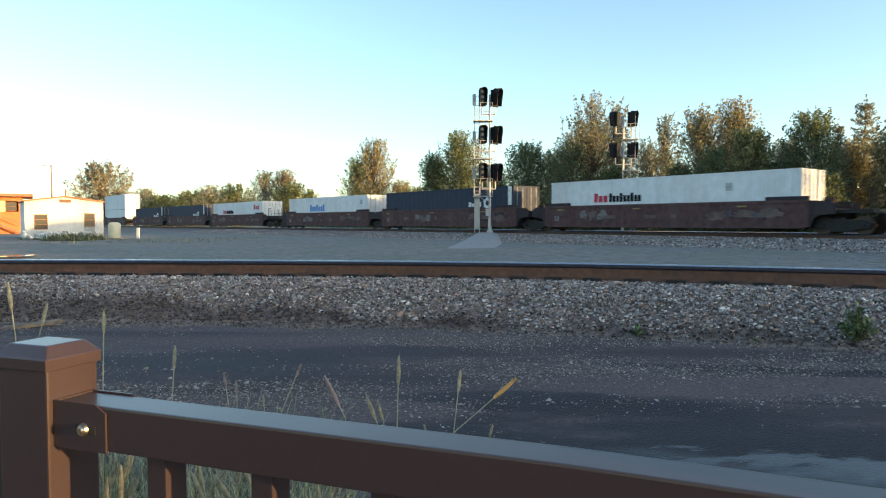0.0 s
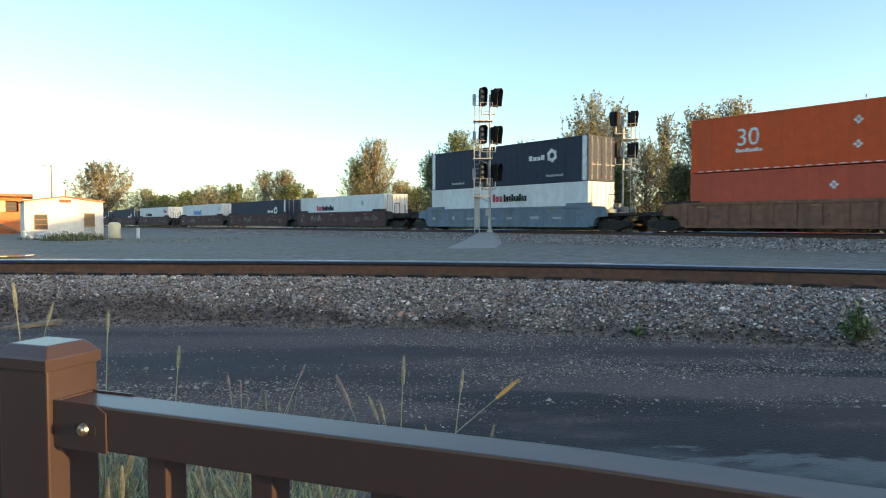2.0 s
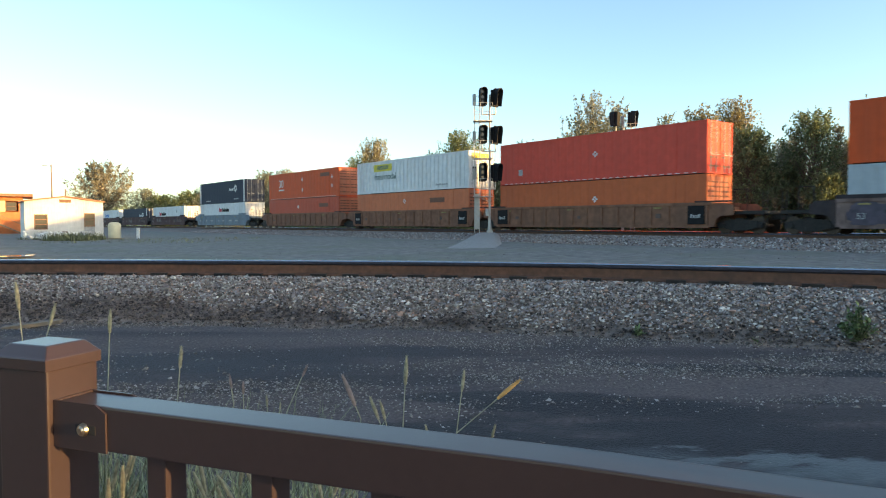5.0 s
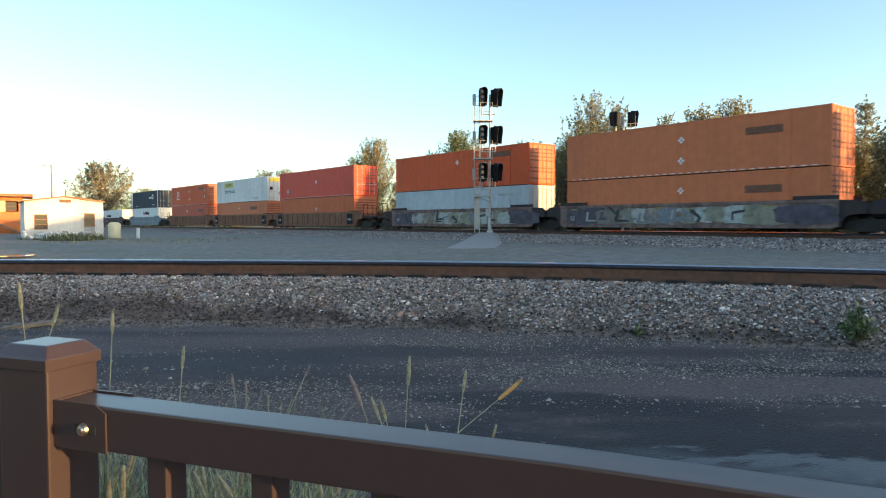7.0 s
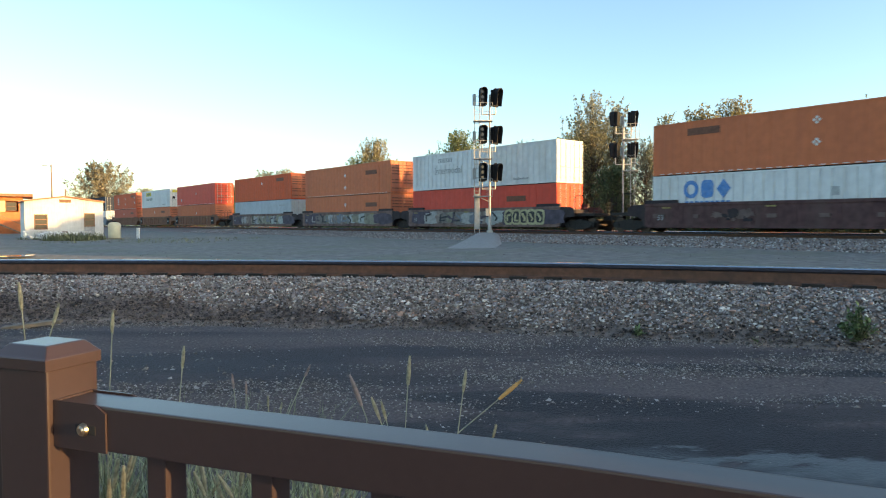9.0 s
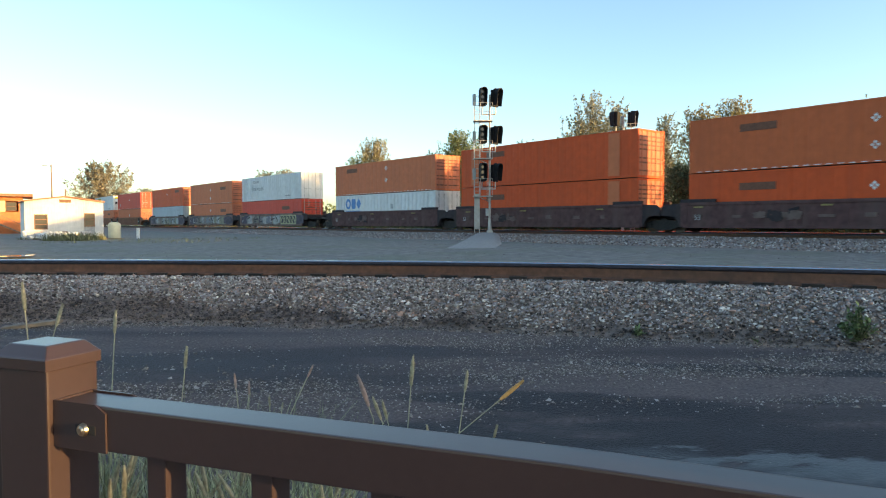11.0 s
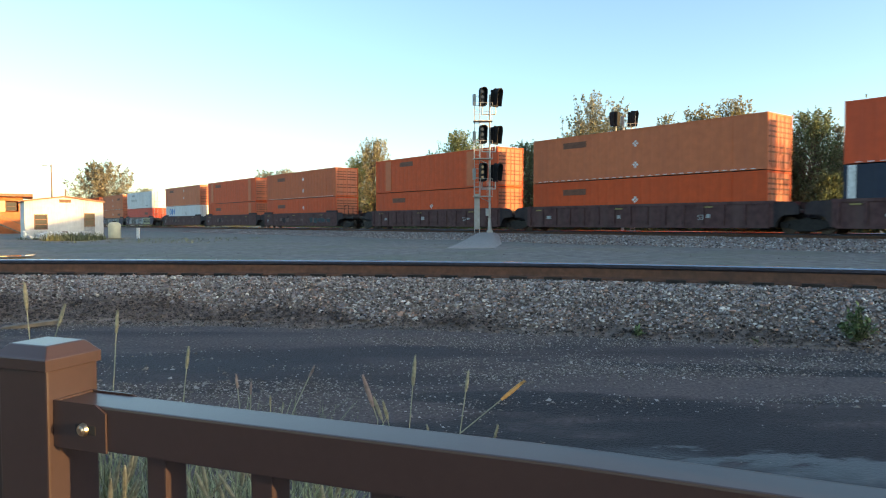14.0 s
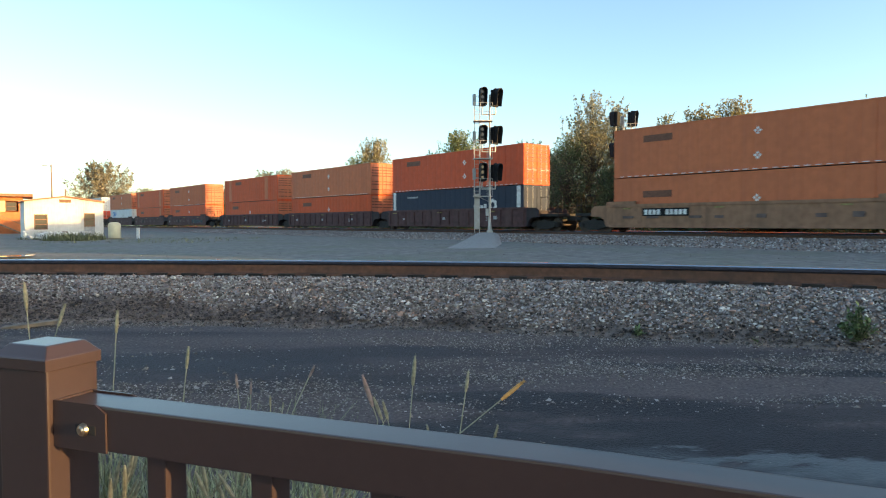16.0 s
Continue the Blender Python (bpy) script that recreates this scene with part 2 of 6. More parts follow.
def lay_rail(stations, label):
    r = tagged(new("rail"), label, "rail", "rails")
    part("web", sweep(RAIL_FOOT, stations), M_RUST, r, "rust-brown rail web and foot")
    part("head", sweep(RAIL_HEAD, stations), M_HEADSIDE, r)
    part("running_surface", sweep(RAIL_TOP, stations), M_SHINE, r, "polished steel running surface")
    return r


for off, dz in ((0.0, 0.0), (1.51, -0.105)):
    st = []
    for i in range(110):
        x = -42 + 0.48 * i
        p = near_pt(x, off, BASE + dz)
        st.append((p, (near_pt(x, off + 1, 0) - near_pt(x, off, 0)).normalized()))
    lay_rail(st, "worn steel rail with bright running surface on ballast")

# ---- far track ----
FB = [(-6.2, -0.06), (-4.8, 0.05), (-2.2, 0.20), (-1.0, TRAIN_RAIL - 0.2), (5.6, TRAIN_RAIL - 0.2), (9.5, TRAIN_RAIL - 0.2), (12.5, -0.06)]


def fb_z(o):
    for (a, za), (b, zb) in zip(FB, FB[1:]):
        if a <= o <= b:
            return za + (zb - za) * (o - a) / (b - a)
    return -0.06


fo = [-6.2, -5.6, -5.1, -4.7, -4.2, -3.7, -3.2, -2.7, -2.2, -1.8, -1.4, -1.0, 0, 1.3, 3, 5.6, 9.5, 12.5]
fs = [-420 + 6 * i for i in range(56)] + [-84 + 0.9 * i for i in range(150)] + [51 + 7 * i for i in range(60)]
strip("far_ballast", fs, fo, lambda s, o: tuple(Vector((0, TRACK_D, 0)) + AX * s + FAR * o + Vector((0, 0, fb_z(o) + (0.04 * noise.noise((s * 0.9, o * 1.3, 5)))))), M_BALLAST, "crushed stone bed of the main line")
for w in (1.295 - 0.755, 1.295 + 0.755, 1.295 + 4.3 - 0.755, 1.295 + 4.3 + 0.755):
    st = [(on_track(s, w, -0.185), FAR) for s in (-420, -100, 0, 60, 460)]
    lay_rail(st, "steel rail of the main line")


# ---- the train ----
def paint(name, c, rough=0.6, stain=None, amt=0.35, var=0.08):
    return mat(name, c, max(rough, 0.6), spec=0.22, var=var, scale=2.5, stain=stain or tuple(k * 0.55 for k in c), stain_scale=1.3, stain_amt=amt, streak=True, bump=0.003, bump_scale=2.2)


P = {
    "white": paint("white container paint", (0.70, 0.71, 0.71), 0.45, (0.42, 0.38, 0.33), 0.3),
    "grey": paint("pale grey container paint", (0.42, 0.47, 0.51), 0.5),
    "navy": paint("dark blue container paint", (0.032, 0.042, 0.066), 0.7, (0.04, 0.048, 0.065)),
    "orange": paint("orange container paint", (0.64, 0.089, 0.024), 0.6, (0.45, 0.075, 0.028), 0.5),
    "tan": paint("faded orange container paint", (0.60, 0.165, 0.072), 0.6, (0.46, 0.13, 0.065), 0.5),
    "rust": paint("red-orange container paint", (0.53, 0.088, 0.046), 0.6, (0.40, 0.075, 0.045), 0.5),
    "amber": paint("amber container paint", (0.55, 0.123, 0.045), 0.6, (0.43, 0.10, 0.042), 0.5),
    "scarlet": paint("scarlet container paint", (0.68, 0.098, 0.036), 0.6, (0.52, 0.085, 0.04), 0.5),
    "door": paint("pale orange door paint", (0.52, 0.165, 0.095), 0.6, (0.40, 0.18, 0.13), 0.5),
    "red": paint("red container paint", (0.66, 0.080, 0.052), 0.6, (0.50, 0.070, 0.048), 0.5),
}
C_MAROON = paint("maroon car paint", (0.098, 0.050, 0.050), 0.8, (0.125, 0.080, 0.074), 0.6, 0.3)
C_STEEL = paint("grey-blue car paint", (0.15, 0.20, 0.25), 0.6, (0.09, 0.10, 0.11), 0.5, 0.15)
C_BROWN = paint("brown car paint", (0.225, 0.108, 0.070), 0.8, (0.14, 0.072, 0.052), 0.6, 0.25)
C_DUST = paint("dusty grey-brown car paint", (0.19, 0.128, 0.115), 0.8, (0.09, 0.055, 0.05), 0.8, 0.3)
C_ENDS = paint("grimy dark car end paint", (0.042, 0.034, 0.038), 0.85, (0.075, 0.055, 0.05), 0.5, 0.3)
C_PLATE = paint("faded stencil paint", (0.15, 0.105, 0.095), 0.8, (0.10, 0.07, 0.06), 0.6, 0.25)
C_OLIVE = paint("tan car paint", (0.31, 0.16, 0.098), 0.75, (0.17, 0.10, 0.065), 0.5, 0.2)
M_IRON = mat("sooty cast iron", (0.022, 0.019, 0.018), 0.75, 0.2, var=0.4, scale=9, bump=0.004, bump_scale=30)
M_WHEEL = mat("wheel steel", (0.07, 0.05, 0.04), 0.55, 0.6, var=0.3, scale=8)
M_WHITE = mat("white marking", (0.72, 0.72, 0.70), 0.6, var=0.15, scale=7, stain=(0.4, 0.37, 0.33), stain_scale=3)
M_YELLOW = mat("yellow marking", (0.62, 0.50, 0.03), 0.55, var=0.12, scale=5)
M_OCHRE = mat("dirty yellow reflector", (0.26, 0.20, 0.07), 0.6, var=0.3, scale=6)
M_GREEN = mat("dark green lettering", (0.05, 0.12, 0.10), 0.6, var=0.15, scale=6)
M_REDMARK = mat("crimson marking", (0.50, 0.02, 0.05), 0.55, var=0.1, scale=6)
M_BLACK = mat("black marking", (0.016, 0.015, 0.017), 0.75, spec=0.15, var=0.2, scale=6)
M_BLUE = mat("blue marking", (0.04, 0.20, 0.50), 0.55, var=0.15, scale=5, stain=(0.3, 0.4, 0.5), stain_scale=6, stain_amt=0.3)
M_FADED = mat("faded marking", (0.36, 0.37, 0.37), 0.65, var=0.2, scale=6)
M_PLATE = mat("dark plate", (0.16, 0.060, 0.033), 0.7, var=0.25, scale=8)
M_SEAL = mat("dark seam", (0.03, 0.02, 0.018), 0.8, var=0.2, scale=9)

CL, CW, CH = 16.154, 2.59, 2.88
HW = CW / 2


def corrugated_side(bm, y, out, x0, x1, z0, z1, pitch, depth):
    """A folded sheet: flats and grooves, drawn upright."""
    prof, x = [], x0
    while x < x1 - 1e-6:
        for f, d in ((0.0, 0), (0.66, 0), (0.74, 1), (0.92, 1)):
            xx = x + f * pitch
            if xx < x1:
                prof.append((xx, y - out * d * depth))
        x += pitch
    prof.append((x1, y))
    a = [bm.verts.new((px, py, z0)) for px, py in prof]
    b = [bm.verts.new((px, py, z1)) for px, py in prof]
    for i in range(len(prof) - 1):
        bm.faces.new((a[i], a[i + 1], b[i + 1], b[i]) if out < 0 else (a[i + 1], a[i], b[i], b[i + 1]))


CM = {}


def container_meshes(color, ribs):
    """Shared meshes of one colour: shell, frame, doors, rods, castings."""
    key = (color, ribs)
    if key in CM:
        return CM[key]
    m = P[color]
    pitch, depth = (0.54, 0.060) if ribs else (0.62, 0.016)
    out = []
    eye = Matrix.Identity(4)
    for sgn in (-1, 1):
        bm = NB()
        corrugated_side(bm, sgn * (HW - 0.012), sgn, -CL / 2 + 0.12, CL / 2 - 0.12, 0.14, CH - 0.10, pitch, depth)
        out.append(("side_wall", mesh_of(bm, "side_wall", m), eye))
    bm = NB()
    box(bm, -CL / 2 + 0.05, CL / 2 - 0.05, -HW + 0.03, HW - 0.03, CH - 0.05, CH - 0.015)
    for i in range(26):
        x = -CL / 2 + 0.45 + i * 0.61
        box(bm, x, x + 0.2, -HW + 0.12, HW - 0.12, CH - 0.015, CH)
    roof = mesh_of(bm, "roof", m)
    bm = NB()
    for sy in (-1, 1):
        y0, y1 = sorted((sy * HW, sy * (HW - 0.07)))
        box(bm, -CL / 2 + 0.03, CL / 2 - 0.03, y0, y1, 0.02, 0.15, 0.008)
        box(bm, -CL / 2 + 0.03, CL / 2 - 0.03, y0, y1, CH - 0.11, CH - 0.01, 0.008)
        for sx in (-1, 1):
            x0, x1 = sorted((sx * CL / 2, sx * (CL / 2 - 0.13)))
            box(bm, x0, x1, y0, y1, 0.1, CH - 0.1, 0.01)
        for xp in (-6.1, 6.1):
            box(bm, xp - 0.09, xp + 0.09, y0, y1, 0.1, CH - 0.1, 0.008)
    for sx in (-1, 1):
        x0, x1 = sorted((sx * CL / 2, sx * (CL / 2 - 0.1)))
        box(bm, x0, x1, -HW + 0.05, HW - 0.05, 0.0, 0.14)
        box(bm, x0, x1, -HW + 0.05, HW - 0.05, CH - 0.13, CH - 0.02)
    frame_me = mesh_of(bm, "frame", m)
    x = CL / 2 - 0.05
    bm = NB()
    y0 = -HW + 0.08
    box(bm, x - 0.04, x + 0.02, y0, y0 + HW - 0.09, 0.14, CH - 0.13, 0.01)
    for k in range(5):
        box(bm, x + 0.019, x + 0.045, y0 + 0.04, y0 + HW - 0.14, 0.25 + k * 0.52, 0.60 + k * 0.52, 0.008)
    door = mesh_of(bm, "door", P["door"] if color in ("orange", "tan", "rust", "amber") else m)
    # Dark bars paint in the shaded recesses between the door's ribs.
    if color in ("orange", "tan", "red", "rust", "amber", "scarlet"):
        dark_bar = mesh_of(box(NB(), x + 0.018, x + 0.052, y0 + 0.07, y0 + HW - 0.17, -0.05, 0.05, 0.008), "door_strap", M_PLATE)
        out += [("door_strap", dark_bar, pose(0, dy, z)) for dy in (0, HW - 0.074) for z in (0.42, 0.90, 1.16, 1.68, 1.94, 2.20, 2.46)]
    out += [("door", door, eye), ("door", door, pose(0, HW - 0.074, 0))]
    bm = NB()
    tube(bm, (x + 0.065, 0, 0.08), (x + 0.065, 0, CH - 0.06), 0.022, n=6)
    for z in (0.3, 1.1, 2.5):
        box(bm, x + 0.02, x + 0.08, -0.05, 0.05, z, z + 0.07)
    box(bm, x + 0.06, x + 0.09, -0.03, 0.35, 1.02, 1.07)
    rod = mesh_of(bm, "lock_rod", P["door"] if color in ("orange", "tan", "rust", "amber") else M_FADED)
    out += [("lock_rod", rod, pose(0, y, 0)) for y in (-0.95, -0.42, 0.42, 0.95)]
    bm = NB()
    box(bm, -CL / 2 + 0.03, -CL / 2 + 0.07, -HW + 0.08, HW - 0.08, 0.12, CH - 0.1, 0.0)
    for k in range(9):
        y = -1.1 + k * 0.26
        box(bm, -CL / 2 + 0.01, -CL / 2 + 0.03, y, y + 0.1, 0.15, CH - 0.12)
    front = mesh_of(bm, "front_wall", m)
    bm = NB()
    box(bm, -CL / 2 + 0.1, CL / 2 - 0.1, -HW + 0.05, HW - 0.05, 0.09, 0.12)
    floor = mesh_of(bm, "floor_pan", M_IRON)
    cast = mesh_of(box(NB(), -0.088, 0.088, -0.082, 0.082, 0, 0.118, 0.01), "corner_casting", m)
    for xq in (-7.99, -6.1, 6.1, 7.99):
        for sy in (-1, 1):
            for z in (0.0, CH - 0.12):
                out.append(("corner_casting", cast, pose(xq, sy * (HW - 0.075), z)))
    CM[key] = out + [("roof", roof, eye), ("frame", frame_me, eye), ("front_wall", front, eye), ("floor_pan", floor, eye)]
    return CM[key]


def letters(word, size, material, name="lettering"):
    """A word as a thin mesh in x, z that faces the near side."""
    cu = bpy.data.curves.new("word", 'FONT')
    cu.body, cu.size, cu.extrude = word, size, 0.004
    tmp = bpy.data.objects.new("word", cu)
    scene.collection.objects.link(tmp)
    bpy.context.view_layer.update()
    me = bpy.data.meshes.new_from_object(tmp.evaluated_get(bpy.context.evaluated_depsgraph_get()))
    bpy.data.objects.remove(tmp)
    me.transform(Matrix.Rotation(radians(90), 4, 'X'))
    me.materials.clear()
    me.materials.append(material)
    return me


SKIN = -HW - 0.004


def bars(bm, x, z, w, h, n, gap=0.25):
    """A run of upright strokes that stands for a wordmark."""
    step = w / n
    for i in range(n):
        hh = h * (1.0 if (i * 7) % 3 == 0 else 0.72)
        box(bm, x + i * step, x + (i + 1 - gap) * step, SKIN - 0.008, SKIN + 0.012, z, z + hh)
    return bm


def mark(thing, kind, x, z, side=True):
    """A marking on the near side of a container, x from its middle, z from its foot."""
    bm = NB()
    if kind == "diamond":
        for dx, dz in ((-0.12, 0), (0.12, 0), (0, 0.12), (0, -0.12)):
            c = [(x + dx + a * 0.085, z + dz + b * 0.085) for a, b in ((-1, 0), (0, -1), (1, 0), (0, 1))]
            v0 = [bm.verts.new((p, SKIN - 0.006, q)) for p, q in c]
            v1 = [bm.verts.new((p, SKIN + 0.01, q)) for p, q in c]
            bm.faces.new(v0)
            for i in range(4):
                bm.faces.new((v0[i], v1[i], v1[(i + 1) % 4], v0[(i + 1) % 4]))
        part("placard", bm, M_WHITE, thing, "small white diamond placard")
    elif kind == "plate":
        box(bm, x, x + 1.9, SKIN - 0.006, SKIN + 0.01, z, z + 0.38)
        bars(bm, x + 0.1, z + 0.06, 1.7, 0.2, 11)
        part("marking_plate", bm, M_PLATE, thing, "dark panel with worn wordmark")
    elif kind == "wordmark":
        part("wordmark", bars(bm, x, z, 1.1, 0.55, 3), M_REDMARK, thing, "crimson wordmark")
        part("wordmark", bars(NB(), x + 1.15, z, 2.35, 0.52, 9), M_BLACK, thing, "black wordmark")
    elif kind == "bluemark":
        part("wordmark", bars(bm, x, z, 3.2, 0.7, 7), M_BLUE, thing, "blue wordmark")
    elif kind == "redmark":
        part("wordmark", bars(bm, x, z, 1.7, 0.6, 3), M_REDMARK, thing, "crimson wordmark")
    elif kind == "bigblue":
        part("wordmark", ring_letter(bm, x, z), M_BLUE, thing, "large blue emblem of three plain forms")
    elif kind == "whitelogo":
        part("wordmark", bars(bm, x, z, 1.5, 0.34, 4), M_WHITE, thing, "white wordmark")
        b2 = NB()
        rim = []
        for k in range(24):
            a0 = k * math.pi / 12
            r1 = 0.46 if (k // 2) % 2 else 0.38
            rim.append([b2.verts.new((x + 2.1 + r * math.cos(a0), y, z + 0.25 + r * math.sin(a0))) for r, y in ((0.20, SKIN - 0.006), (r1, SKIN - 0.006), (r1, SKIN + 0.01), (0.20, SKIN + 0.01))])
        for k in range(24):
            p, q = rim[k], rim[(k + 1) % 24]
            for i in range(4):
                b2.faces.new((p[i], p[(i + 1) % 4], q[(i + 1) % 4], q[i]))
        bmesh.ops.recalc_face_normals(b2, faces=b2.faces)
        part("emblem", b2, M_WHITE, thing, "white ring emblem")
    elif kind == "sign":
        box(bm, x, x + 2.9, SKIN - 0.010, SKIN + 0.012, z, z + 0.62, 0.004)
        s = part("sign_panel", bm, M_YELLOW, thing, "yellow sign panel with dark strokes")
        b2 = NB()
        step = 0.2
        for i in range(9):
            box(b2, x + 0.62 + i * step, x + 0.62 + i * step + 0.13, SKIN - 0.018, SKIN - 0.008, z + 0.16, z + 0.50)
        part("strokes", b2, M_GREEN, s)
    elif kind == "fadedsign":
        box(bm, x, x + 2.9, SKIN - 0.010, SKIN + 0.012, z, z + 0.62, 0.004)
        s = part("sign_panel", bm, P["white"], thing, "sun-bleached sign panel")
        b2 = NB()
        for i in range(9):
            box(b2, x + 0.62 + i * 0.2, x + 0.75 + i * 0.2, SKIN - 0.018, SKIN - 0.008, z + 0.16, z + 0.50)
        part("strokes", b2, M_FADED, s)
    elif kind in ("word", "fadedword"):
        bm.free()
        share("lettering", letters("Intermodal", 0.78, M_GREEN if kind == "word" else M_FADED), thing, pose(x, SKIN - 0.004, z))
    elif kind == "thirty":
        bm.free()
        share("lettering", letters("30", 1.25, M_WHITE), thing, pose(x, SKIN - 0.004, z))
        part("strokes", bars(NB(), x, z - 0.35, 1.4, 0.2, 8), M_WHITE, thing)
    elif kind == "number":
        part("strokes", bars(bm, x, z, 1.5, 0.16, 10), M_FADED, thing)
    elif kind == "tape":
        for i in range(30):
            box(bm, x + i * 0.51, x + i * 0.51 + 0.27, SKIN - 0.004, SKIN + 0.01, z, z + 0.040)
        part("reflective_tape", bm, M_WHITE, thing, "dashed white reflective tape")
    elif kind == "strip":
        box(bm, x, x + 0.85, SKIN - 0.004, SKIN + 0.012, 0.17, CH - 0.13)
        part("patch_panel", bm, P["tan"], thing, "paler repaired wall panel")
    elif kind == "post":
        box(bm, x, x + 0.36, SKIN - 0.006, SKIN + 0.012, 0.03, CH - 0.03)
        part("white_post", bm, M_WHITE, thing, "white end post")
    elif kind == "square":
        box(bm, x, x + 0.36, SKIN - 0.006, SKIN + 0.012, z, z + 0.42)
        part("patch", bm, M_FADED, thing)
    elif kind == "doorprint":
        q = CL / 2 - 0.005
        part("sign_panel", box(bm, q - 0.02, q + 0.012, -1.0, 0.95, CH - 0.62, CH - 0.20), M_YELLOW, thing, "yellow panel across the doors")
        part("placard", box(NB(), q - 0.02, q + 0.014, -0.95, -0.55, 1.25, 1.65), M_BLACK, thing, "small dark door placard")
        part("strokes", box(NB(), q - 0.02, q + 0.013, 0.15, 0.95, 0.75, 1.05), M_FADED, thing)


def ring_letter(bm, x, z):
    """Three bold plain forms in a row: a ring, a rounded block and a lozenge."""
    def plate(pts, y=0.0):
        v0 = [bm.verts.new((x + p, SKIN - 0.008 - y, z + q)) for p, q in pts]
        v1 = [bm.verts.new((x + p, SKIN + 0.012, z + q)) for p, q in pts]
        bm.faces.new(v0)
        n = len(pts)
        for i in range(n):
            bm.faces.new((v0[i], v1[i], v1[(i + 1) % n], v0[(i + 1) % n]))
    for k in range(14):
        a, b = 2 * math.pi * k / 14, 2 * math.pi * (k + 1) / 14
        plate([(0.45 + r * 0.9 * math.cos(t), 0.5 + r * math.sin(t)) for r, t in ((0.28, a), (0.5, a), (0.5, b), (0.28, b))])
    plate([(1.42 + 0.36 * math.copysign(abs(math.cos(t)) ** 0.5, math.cos(t)), 0.5 + 0.48 * math.copysign(abs(math.sin(t)) ** 0.5, math.sin(t))) for t in [2 * math.pi * i / 20 for i in range(20)]])
    plate([(1.95, 0.5), (2.35, 0.0), (2.75, 0.5), (2.35, 1.0)])
    for i in range(9):
        box(bm, x + 0.1 + i * 0.3, x + 0.32 + i * 0.3, SKIN - 0.006, SKIN + 0.012, z - 0.28, z - 0.14)
    return bm


NAMES = {"white": "white", "grey": "pale grey", "navy": "dark blue", "orange": "orange", "tan": "faded orange-brown", "red": "red", "scarlet": "scarlet-orange", "rust": "dull red-orange", "amber": "amber-brown"}


def container(color, marks, level, ribs=False):
    where = "riding low in a well car" if level == 0 else "stacked on another container"
    look_ = "ribbed" if ribs else "smooth-sided"
    ob = tagged(new("shipping_container"), f"{NAMES[color]} {look_} steel shipping container {where}", "shipping container", "containers on the train")
    for nm, me, at in container_meshes(color, ribs):
        share(nm, me, ob, at)
    for k, x, z in marks:
        mark(ob, k, x, z)
    return ob


# ---- well cars ----
SIDE = 1.47


def truck_meshes():
    bm = NB()
    for y in (-0.76, 0.76):
        s = 1 if y > 0 else -1
        tube(bm, (0, y + s * 0.068, 0), (0, y, 0), 0.43, n=20)
        tube(bm, (0, y, 0), (0, y - s * 0.03, 0), 0.46, n=20)
    tube(bm, (0, -1.0, 0), (0, 1.0, 0), 0.08, n=8)
    wheelset = mesh_of(bm, "wheelset", M_WHEEL)
    bm = NB()
    y = 0
    prof = [(-1.25, 0.55), (-1.2, 0.30), (-0.75, 0.26), (-0.35, 0.14), (0.35, 0.14), (0.75, 0.26), (1.2, 0.30), (1.25, 0.55), (0.8, 0.66), (0.45, 0.72), (-0.45, 0.72), (-0.8, 0.66)]
    a = [bm.verts.new((x, y - 0.07, z)) for x, z in prof]
    b = [bm.verts.new((x, y + 0.07, z)) for x, z in prof]
    bm.faces.new(a)
    bm.faces.new(b[::-1])
    for i in range(len(prof)):
        j = (i + 1) % len(prof)
        bm.faces.new((a[j], a[i], b[i], b[j]))
    for x in (-0.89, 0.89):
        tube(bm, (x, y - 0.14, 0.425), (x, y + 0.14, 0.425), 0.13, n=10)
    for x in (-0.22, 0, 0.22):
        tube(bm, (x, y, 0.22), (x, y, 0.50), 0.085, n=8)
    side_me = mesh_of(bm, "side_frame", M_IRON)
    bm = NB()
    box(bm, -0.2, 0.2, -1.05, 1.05, 0.5, 0.8, 0.02)
    tube(bm, (0, 0, 0.7), (0, 0, 1.0), 0.25, n=14)
    bol = mesh_of(bm, "bolster", M_IRON)
    return wheelset, side_me, bol


TRUCK = truck_meshes()
CAR = {}


